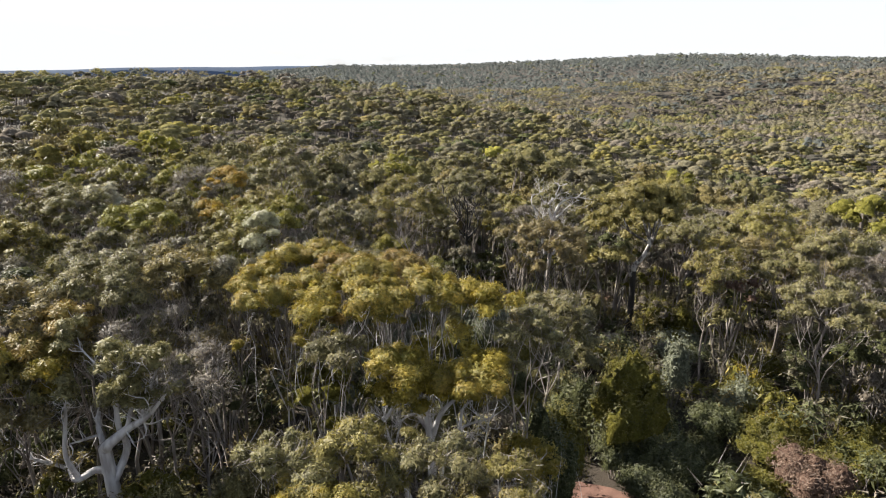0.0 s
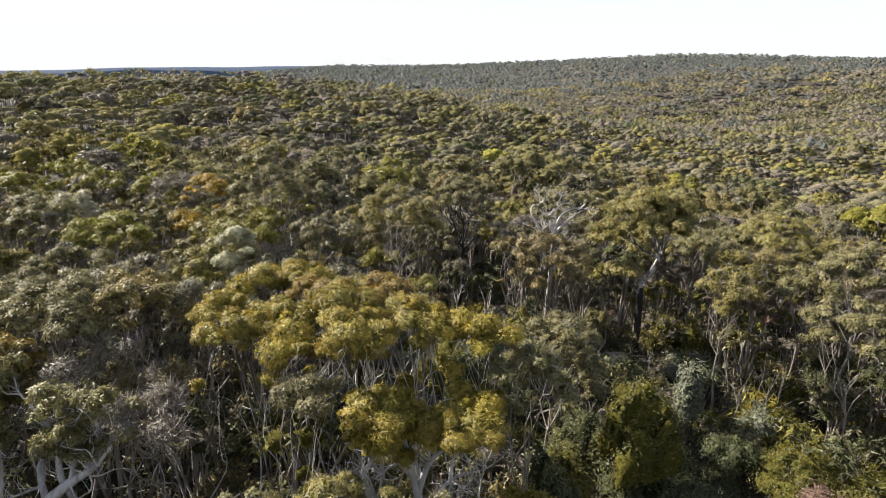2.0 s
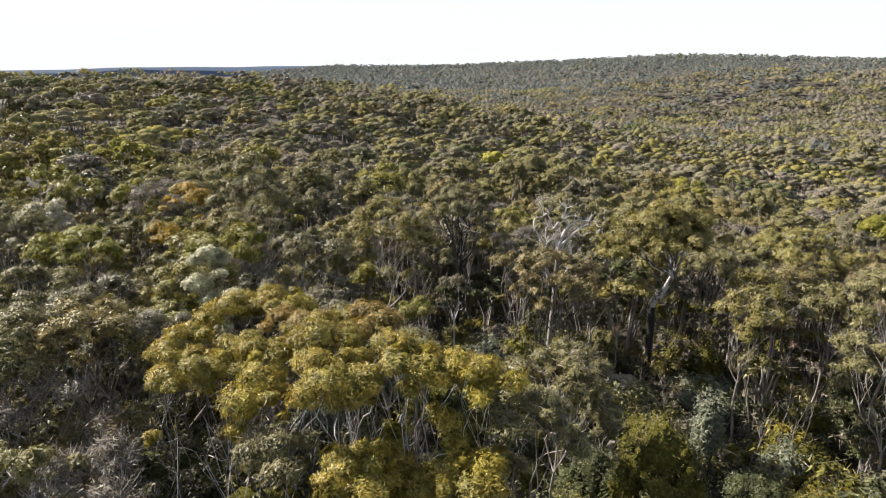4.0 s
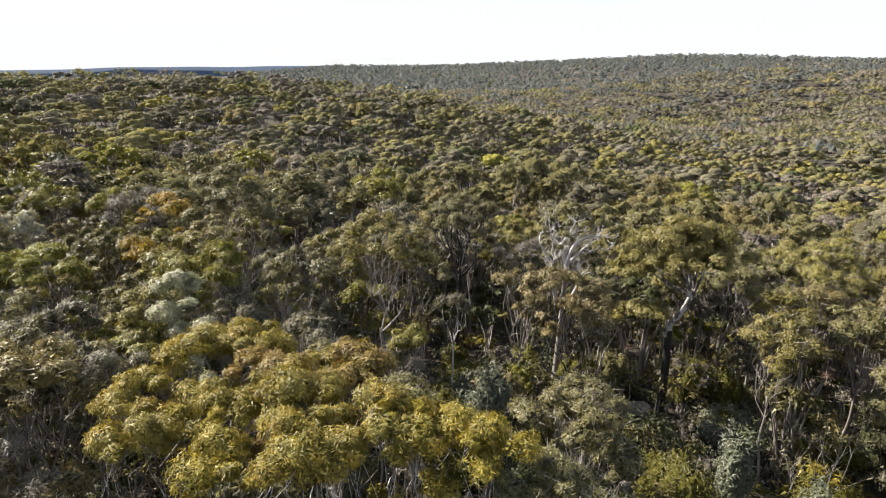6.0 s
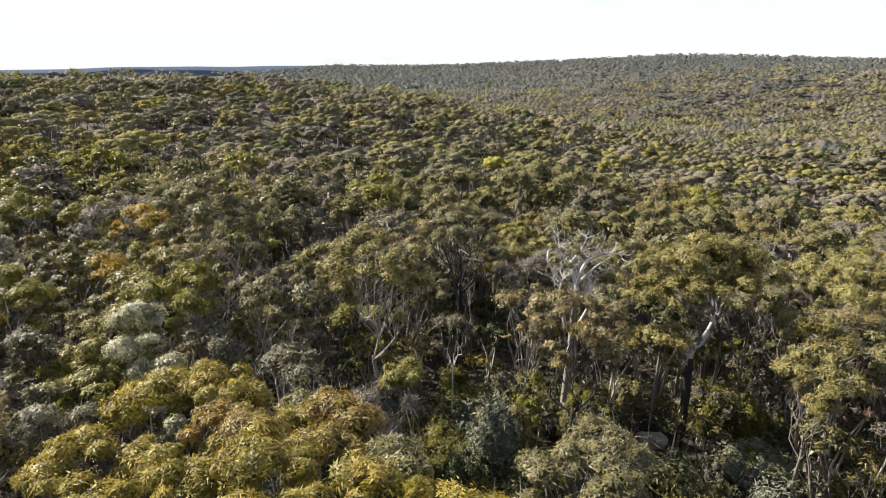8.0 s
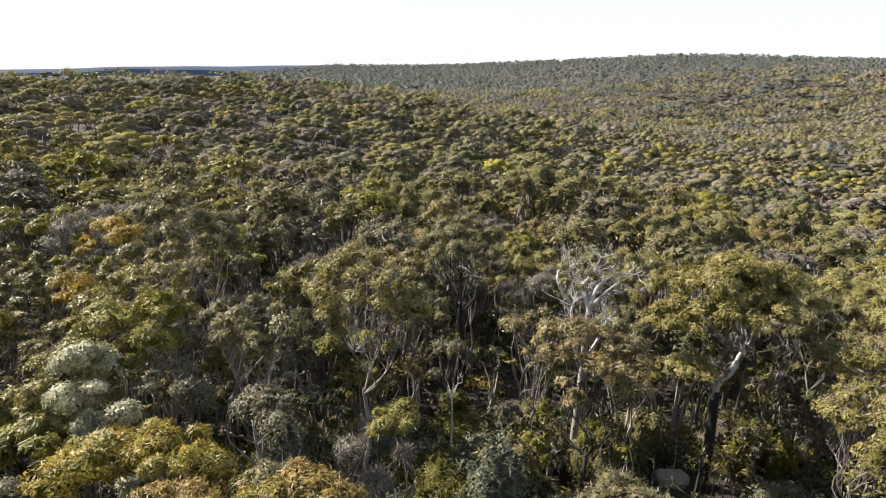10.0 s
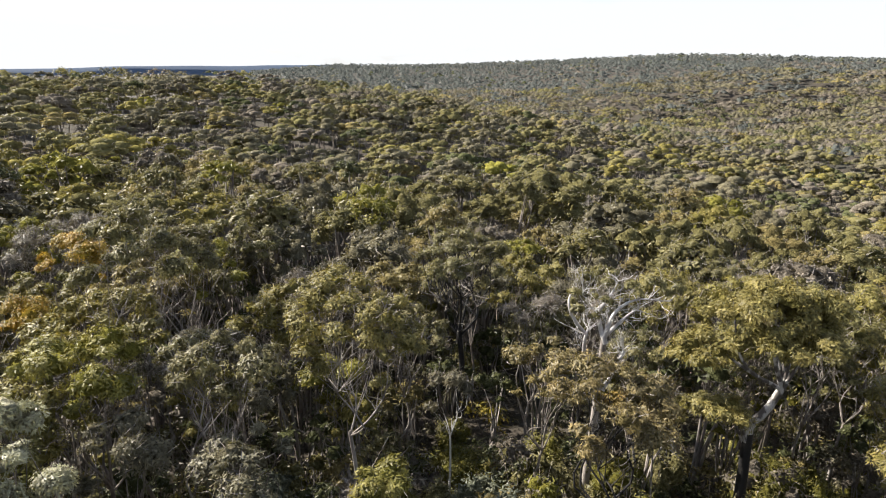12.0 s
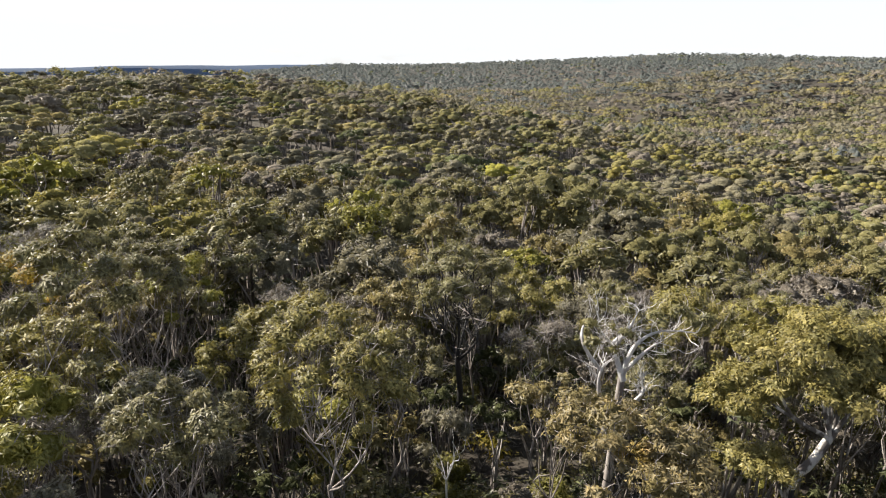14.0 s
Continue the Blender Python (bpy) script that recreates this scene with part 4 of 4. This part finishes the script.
def stem_clump(x, y, n, height, seed, rind="pale", lean=0.35):
    """A burnt mallee: thin bare leaning stems from one foot."""
    rng = np.random.default_rng(seed)
    ob = tagged(new("bare_mallee"), "clump of thin bare leaning stems in the undergrowth", "shrub", "bare mallee stems")
    ob.empty_display_size, ob.location = 0.2, (x, y, float(ground_z(x, y)))
    for _ in range(max(3, n // 2)):
        way = np.array([rng.normal(0, lean), rng.normal(0, lean), 1.0])
        pieces, _ends = crooked(rng, (rng.normal(0, 0.25), rng.normal(0, 0.25), -0.2), way, height * rng.uniform(0.6, 1.1), rng.uniform(0.014, 0.032), 1, 0.1, 0.16, 5)
        v, q = joined(pieces)
        part("stem", mesh_from("stem", v, q, [BARK[rind]], None, True), ob)
    return ob


stem_clump(14.2, 27.6, 12, 3.6, 301)
stem_clump(12.9, 26.9, 7, 3.2, 302)
stem_clump(15.6, 29.0, 7, 3.8, 303)
stem_clump(-2.8, 25.0, 7, 3.6, 304)
stem_clump(-4.6, 25.6, 6, 3.6, 305, "grey")
stem_clump(-1.0, 30.2, 6, 3.8, 306)
stem_clump(-5.6, 16.4, 8, 4.2, 307, "grey")
stem_clump(-7.4, 18.6, 7, 4.6, 308)
stem_clump(10.8, 28.6, 5, 3.4, 309, "grey")
stem_clump(6.8, 29.2, 6, 3.6, 310, "grey")
stem_clump(-3.4, 29.0, 7, 4.4, 311)
stem_clump(-9.6, 25.0, 6, 4.2, 312, "grey")
stem_clump(3.0, 15.4, 6, 4.4, 313, "white", 0.25)


# heath shrubs filling the gaps
pick_shrub = random.Random(9)
shrub_models = []
for q in range(46):
    x, y = (pick_shrub.uniform(4.5, 19), pick_shrub.uniform(23, 37)) if q % 2 else (pick_shrub.uniform(-6, 6), pick_shrub.uniform(23, 40))
    if ((x - 9.4) / 3.6) ** 2 + ((y - 22.5) / 4.6) ** 2 < 1 or math.hypot(x - 9.2, y - 32.6) < 2.0:
        continue
    if len(shrub_models) < 9:
        leaf, label = (("needle", MOSS), ("blue", BLUE), ("olive", "olive-green leafy shrub between gum stems"), ("needle", GOLD), ("dark", "dark green leafy shrub between gum stems"))[len(shrub_models) % 5]
        shrub_models.append(shrub(x, y, pick_shrub.uniform(0.8, 1.2), pick_shrub.uniform(1.4, 2.8), leaf, label, 400 + q, 210, 1.0))
    else:
        k = pick_shrub.uniform(0.75, 1.15)
        copy_thing(pick_shrub.choice(shrub_models), pose(x, y, float(ground_z(x, y)), 0, 0, pick_shrub.uniform(0, 360))).scale = (k, k, k)


# ---- rocks and red track ----
def rock(x, y, size, seed, label):
    rng = np.random.default_rng(seed)
    bm = bmesh.new()
    bmesh.ops.create_icosphere(bm, subdivisions=3, radius=1)
    for vert in bm.verts:
        p = vert.co
        k = 1 + 0.3 * noise.noise(p * 1.1 + Vector((seed, 0, 0))) + 0.12 * noise.noise(p * 3.4 + Vector((0, seed, 0)))
        flat = max(abs(p.x), abs(p.y)) ** 0.5
        ledge = max(-0.6, min(0.55, round(p.z * 3.2 + 0.4 * noise.noise(p * 2.0)) / 3.2)) + 0.12 * noise.noise(p * 5.0)
        vert.co = Vector((p.x * k * size[0] / max(flat, 0.6), p.y * k * size[1] / max(flat, 0.6), ledge * size[2] * 1.6))
    me = bpy.data.meshes.new("rock")
    bm.to_mesh(me)
    bm.free()
    me.materials.append(STONE)
    ob = tagged(new("rock", me), label, "rock", "sandstone rocks")
    ob.location = (x, y, float(ground_z(x, y)) + size[2] * 0.35)
    ob.rotation_euler = (0, 0, seed)
    return ob


rock(9.15, 33.5, (0.62, 0.42, 0.26), 3, "flat weathered sandstone slab beside a black trunk")
rock(8.6, 31.2, (0.5, 0.4, 0.25), 4, "small pale sandstone boulder in the scrub")
rock(10.6, 29.4, (0.45, 0.3, 0.22), 5, "small pale sandstone boulder in the scrub")
rock(7.6, 27.8, (0.4, 0.5, 0.2), 6, "small pale sandstone boulder in the scrub")

xs, ys = np.meshgrid(np.linspace(-1, 1, 40), np.linspace(-1, 1, 20))
tx, ty = 5.3 + 2.7 * xs + 0.4 * np.sin(3 * ys), 20.4 - 1.0 * xs + 1.0 * ys * (1 + 0.15 * np.sin(5 * xs))
edge = smooth(1.0, 0.75, np.maximum(np.abs(xs), np.abs(ys)))
tz = ground_z(tx, ty) - 0.10 + 0.16 * edge + 0.03 * np.sin(9 * tx) * np.sin(7 * ty)
v = np.stack([tx, ty, tz], -1).reshape(-1, 3)
i, j = np.meshgrid(np.arange(19), np.arange(39), indexing="ij")
f = np.stack([i * 40 + j, i * 40 + j + 1, (i + 1) * 40 + j + 1, (i + 1) * 40 + j], -1).reshape(-1, 4)
tagged(new("track", mesh_from("track", v, f, [TRACK], None, True)), "bare patch of red earth track", "track", kind="structure")


# ---- trees that fill the near slope ----
def wedge(x, y, half=0.80, margin=4.0):
    return abs(x - 0.8) < margin + half * max(y, 0)


CLEAR = [(-0.4, 26.6, 2.3), (-2.0, 28.9, 1.6), (5.4, 28.3, 1.7), (0.9, 23.7, 1.8), (2.0, 28.5, 2.4), (1.6, 33.0, 1.6), (6.8, 20.5, 3.6), (8.5, 24.0, 3.2), (12.5, 23.0, 4.6), (10.5, 30.0, 1.6), (14.5, 20.0, 3.0), (0.8, 35, 1.5), (9.1, 33.6, 1.2), (4.6, 23.6, 2.0), (9.8, 21.5, 3.5), (4.6, 17.6, 2.4), (7.9, 29.0, 2.0), (9.1, 31.6, 1.3), (9.2, 33.4, 1.4), (8.8, 32.4, 1.3)]
pick = random.Random(5)
MIXED = ["olive"] * 8 + ["grey"] * 3 + ["golden"] * 6 + ["tan"] * 3 + ["green"] * 3 + ["dark"] + ["dry"] * 4
models = {}
spots = []
y = 8.0
while y < 47:
    x = -60.0
    while x < 62:
        px, py = x + pick.uniform(-1.1, 1.1), y + pick.uniform(-1.1, 1.1)
        x += 2.95
        if not wedge(px, py) or any(math.hypot(px - a, py - b) < c for a, b, c in CLEAR):
            continue
        if any(math.hypot(px - a, py - b) < max(1.5, 0.75 * c + 0.7) for a, b, c in TAKEN):
            continue
        if py < 19 and abs(px) < 22 and not (py > 16 and px < -12):
            continue
        spots.append((px, py))
    y += 2.95
for px, py in spots:
    kind = pick.choice(MIXED)
    kind = "golden" if kind == "green" and px > 2 else kind
    near = 2 if py < 28 else 1 if math.hypot(px, py - 9) < 26 else 0
    key = (kind, near, pick.randrange(2 if near == 2 else 3 if near else 4))
    turn, grow_by = pick.uniform(0, 360), pick.uniform(0.78, 1.12)
    m = pose(px, py, float(ground_z(px, py)), pick.gauss(0, 2), pick.gauss(0, 2), turn) @ Matrix.Diagonal((grow_by, grow_by, grow_by, 1))
    if key not in models:
        models[key] = tree(kind, 500 + len(models), 7.9, pick.uniform(1.6, 2.2), ((170, 0.98, (7, 3), 8), (270, 0.9, (7, 3), 9), (450, 0.8, (7, 4), 11))[near], sides=5 if near else 4)
        models[key].matrix_basis = m
    else:
        ob = copy_thing(models[key], m)
        ob.scale = (grow_by, grow_by, grow_by)


# ---- undergrowth, woods further off ----
def scatter(templates, spots, slots, rng, tall, wide=1.0):
    """Places copies of small leaf-and-stem patterns on the ground as one mesh."""
    V, F, I, n = [], [], [], 0
    which = rng.integers(0, len(templates), len(spots))
    for w, (tv, tf, ti) in enumerate(templates):
        s = spots[which == w]
        if not len(s):
            continue
        a = rng.uniform(0, 6.283, len(s))
        k = rng.uniform(tall[0], tall[1], len(s))
        k2 = wide * k * rng.uniform(0.85, 1.2, len(s))
        c, d = np.cos(a) * k2, np.sin(a) * k2
        x = tv[None, :, 0] * c[:, None] - tv[None, :, 1] * d[:, None] + s[:, 0, None]
        y = tv[None, :, 0] * d[:, None] + tv[None, :, 1] * c[:, None] + s[:, 1, None]
        z = tv[None, :, 2] * k[:, None] + ground_z(s[:, 0], s[:, 1])[:, None]
        V.append(np.stack([x, y, z], -1).reshape(-1, 3))
        F.append((tf[None] + (np.arange(len(s)) * len(tv))[:, None, None] + n).reshape(-1, 3))
        slot = slots[which == w]
        I.append(np.where(ti[None] == -1, slot[:, None], np.where(ti[None] == -2, slot[:, None] + DULL + 1, ti[None])).ravel())
        n += len(s) * len(tv)
    return np.concatenate(V), np.concatenate(F), np.concatenate(I)


def pattern(rng, height, radius, domes_n, count, length, width, stems, bark_slot, shell, flat=0.6, rough=0.2, loose=0.5, inside=0.6, ends=0.0, deep=0.75):
    """A small tree for the middle distance: leaf domes and a few stems; stems carry the bark's slot, leaves none of their own."""
    size = radius * rng.uniform(0.3, 0.5, domes_n) * (1.4 if domes_n < 6 else 1.15 if domes_n < 9 else 1)
    c = crown_points(rng, domes_n, radius, radius * deep)
    c[:, 2] += height - size * 0.65
    v, t, inner = leaves(rng, c, size, count, length, width, shell=shell, flat=flat, rough=rough, loose=loose, inside=inside)
    index = np.where(inner, -2, -1)
    vs, fs, ids, n = [v], [t], [index], len(v)
    if ends:
        tv, tt = twigs(rng, c, size, max(1, int(count * ends)), length * 2.6, width * 0.3, flat)
        vs.append(tv), fs.append(tt + n), ids.append(np.full(len(tt), len(WOOD_LEAVES)))
        n += len(tv)
    for s in range(stems):
        g = c[rng.integers(0, domes_n)]
        base = np.array([rng.normal(0, 0.15), rng.normal(0, 0.15), 0])
        line = curve([base, base * 0.5 + g * np.array([0.25, 0.25, 0.5]) + rng.normal(0, 0.15, 3), g], 4)
        sv, sq = tube(line, np.array([0.10, 0.08, 0.06, 0.03]) * height / 8, 3)
        st = np.concatenate([sq[:, [0, 1, 2]], sq[:, [0, 2, 3]]])
        vs.append(sv), fs.append(st + n), ids.append(np.full(len(st), bark_slot))
        n += len(sv)
    return np.concatenate(vs), np.concatenate(fs), np.concatenate(ids)


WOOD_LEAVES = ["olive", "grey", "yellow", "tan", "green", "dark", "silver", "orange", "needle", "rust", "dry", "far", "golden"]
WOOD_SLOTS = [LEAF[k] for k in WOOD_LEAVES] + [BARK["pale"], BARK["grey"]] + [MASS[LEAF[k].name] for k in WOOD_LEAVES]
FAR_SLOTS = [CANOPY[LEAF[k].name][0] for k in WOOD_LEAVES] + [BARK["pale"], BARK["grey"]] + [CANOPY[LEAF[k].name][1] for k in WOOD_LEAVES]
PALE, DULL = len(WOOD_LEAVES), len(WOOD_LEAVES) + 1
rng = np.random.default_rng(77)


def ring_spots(r0, r1, step, half, centre=4.0):
    """Jittered places in a sector ahead, between two distances."""
    out = []
    r = r0
    while r < r1:
        n = max(1, int(2 * half * r / step))
        a = -half + (np.arange(n) + rng.normal(0.5, 0.55, n)) * (2 * half / n)
        rr = r + rng.normal(0, 0.5, n) * step
        out.append(np.stack([rr * np.sin(a), rr * np.cos(a) + centre], -1))
        r += step
    return np.concatenate(out)


def species(spots, weights):
    w = np.array(weights, float)
    drift = 0.5 + 0.5 * np.sin(spots[:, 0] / 17 + 2 * np.sin(spots[:, 1] / 31)) * np.cos(spots[:, 1] / 23)
    pick_at = np.clip(0.55 * rng.random(len(spots)) + 0.45 * rng.random(len(spots)) * drift * 2 / 1.0, 0, 0.999)
    pick_at = np.where(rng.random(len(spots)) < 0.5, rng.random(len(spots)), pick_at)
    return np.searchsorted(np.cumsum(w) / w.sum(), pick_at)


def woods(name, label, spots, patterns, weights, tall, wide=1.0, mats=WOOD_SLOTS):
    v, f, i = scatter(patterns, spots, species(spots, weights), rng, tall, wide)
    tagged(new(name, mesh_from(name, v, f, mats, i, True)), label, "woods", kind="stuff")


#           olive grey yellow tan green dark silver orange needle rust dry far golden
MIX_MID = [14.3, 5, 0, 5, 1.8, 0.3, 0, 0, 0, 0, 4.5, 0, 9]
MIX_BEYOND = [14, 9, 0, 2, 0.4, 3, 0, 0, 0, 0, 6, 0, 1.5]
# farther woods take more of the leaves that carry painted haze
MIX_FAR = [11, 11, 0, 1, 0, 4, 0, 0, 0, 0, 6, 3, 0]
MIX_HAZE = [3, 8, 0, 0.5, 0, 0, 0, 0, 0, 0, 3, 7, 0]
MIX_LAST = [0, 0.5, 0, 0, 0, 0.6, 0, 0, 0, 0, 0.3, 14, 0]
MIX_LOW = [4, 4, 0.1, 2, 0.2, 6, 0, 0, 2, 0.15, 4, 0, 1]

low = np.concatenate([ring_spots(8, 34, 1.18, 0.82), ring_spots(34, 60, 1.7, 0.72)])
behind = np.stack([a.ravel() for a in np.meshgrid(np.arange(-24, 25, 2.1), np.arange(-16, 13, 2.1))], -1) + rng.normal(0, 0.6, (24 * 14, 2))
low = np.concatenate([low, behind])
low = low[~((np.abs(low[:, 0] - 5.3) < 2.7) & (np.abs(low[:, 1] - 20.0 + 0.37 * (low[:, 0] - 5.3)) < 1.6))]
low = low[np.hypot(low[:, 0] - 9.0, low[:, 1] - 32.9) > 1.0]
low = low[((low[:, 0] - 10.6) / 3.4) ** 2 + ((low[:, 1] - 22) / 4.2) ** 2 > 1]
woods("undergrowth", "dense dark heath undergrowth of mixed low bushes", low,
      [pattern(rng, h, r, 4, 42, 0.17, 0.05, 3, DULL, (4, 2), 0.8, 0.3, 0.5, 0.45) for h, r in ((1.3, 0.6), (0.9, 0.6), (1.9, 0.6), (0.7, 0.7))], MIX_LOW, (0.6, 1.4), 1.3)
tall = ring_spots(12, 60, 2.3, 0.80)
clear = np.array([any(math.hypot(p - a, q - b) < c + 0.4 for a, b, c in CLEAR) or q < 14.5 for p, q in tall])
woods("understorey", "tangled thicket of small trees and tall bushes", tall[~clear],
      [pattern(rng, h, r, 7, 34, 0.17, 0.06, 6, DULL if q % 2 else PALE, (5, 3), 0.7, 0.25, 0.5, 0.6, 0.12) for q, (h, r) in enumerate(((3.2, 0.9), (4.2, 1.0), (2.6, 1.0), (3.8, 0.8), (5.0, 1.0)))], MIX_LOW, (0.7, 1.25))
ring = ring_spots(44, 84, 3.35, 0.72)
woods("middle_woods", "dense olive and grey-green gum woodland canopy", ring[ring[:, 1] > 47.5],
      [pattern(rng, 8 * rng.uniform(0.8, 1.12), rng.uniform(1.3, 2.4), 10, 66, 0.22, 0.1, 6, PALE if q % 3 else DULL, (6, 3), 0.66, 0.24, 0.36, 0.7, 0.14) for q in range(16)], MIX_MID, (0.78, 1.2), 1.06)
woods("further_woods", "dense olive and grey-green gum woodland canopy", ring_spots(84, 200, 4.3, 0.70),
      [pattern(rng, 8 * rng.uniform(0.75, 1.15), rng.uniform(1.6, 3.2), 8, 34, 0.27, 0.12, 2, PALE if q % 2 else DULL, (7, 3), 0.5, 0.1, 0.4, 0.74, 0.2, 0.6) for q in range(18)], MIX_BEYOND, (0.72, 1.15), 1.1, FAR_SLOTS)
DOTS = [pattern(rng, 8 * rng.uniform(0.7, 1.2), rng.uniform(2.4, 4.4), 6, 26, 0.4, 0.19, 0, DULL, (5, 2), 0.56, 0.16, 0.45, 0.62, 0.0, 0.6) for q in range(18)]


def open_slope(spots):
    """Leaves out the deep hollow behind the left ridge."""
    return spots[spots[:, 0] > -0.32 * spots[:, 1]]


near_ridge = ring_spots(200, 290, 5.6, 0.68)
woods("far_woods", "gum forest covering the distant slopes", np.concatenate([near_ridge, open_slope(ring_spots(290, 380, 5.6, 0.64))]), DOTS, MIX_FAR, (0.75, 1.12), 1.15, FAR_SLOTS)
woods("farther_woods", "gum forest across the valley, leaf colours tinted with haze", open_slope(ring_spots(380, 620, 7.2, 0.63)), DOTS, MIX_HAZE, (0.85, 1.25), 1.35, FAR_SLOTS)
woods("farthest_woods", "forest on the far hill, haze painted into its leaves", open_slope(ring_spots(620, 1750, 15.0, 0.62)),
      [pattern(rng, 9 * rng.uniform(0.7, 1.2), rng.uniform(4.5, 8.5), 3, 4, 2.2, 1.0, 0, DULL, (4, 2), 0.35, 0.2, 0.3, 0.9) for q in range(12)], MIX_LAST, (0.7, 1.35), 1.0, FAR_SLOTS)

# the same woodland goes on behind and beside the way
r, a = 62 * np.sqrt(rng.uniform(0.02, 1, 520)), rng.uniform(0.95, 2 * np.pi - 0.95, 520)
round_about = np.stack([r * np.sin(a), r * np.cos(a) + 6], -1)
round_about = round_about[(np.abs(round_about[:, 0]) > 16) | (round_about[:, 1] < 5)]
woods("surrounding_woods", "gum woodland carrying on around the clearing", round_about,
      [pattern(rng, 8 * rng.uniform(0.7, 1.1), rng.uniform(1.6, 2.6), 7, 16, 0.32, 0.13, 4, DULL, (5, 2), 0.55, 0.22, 0.4, 0.62, 0.06) for q in range(8)], MIX_MID, (0.7, 1.1))
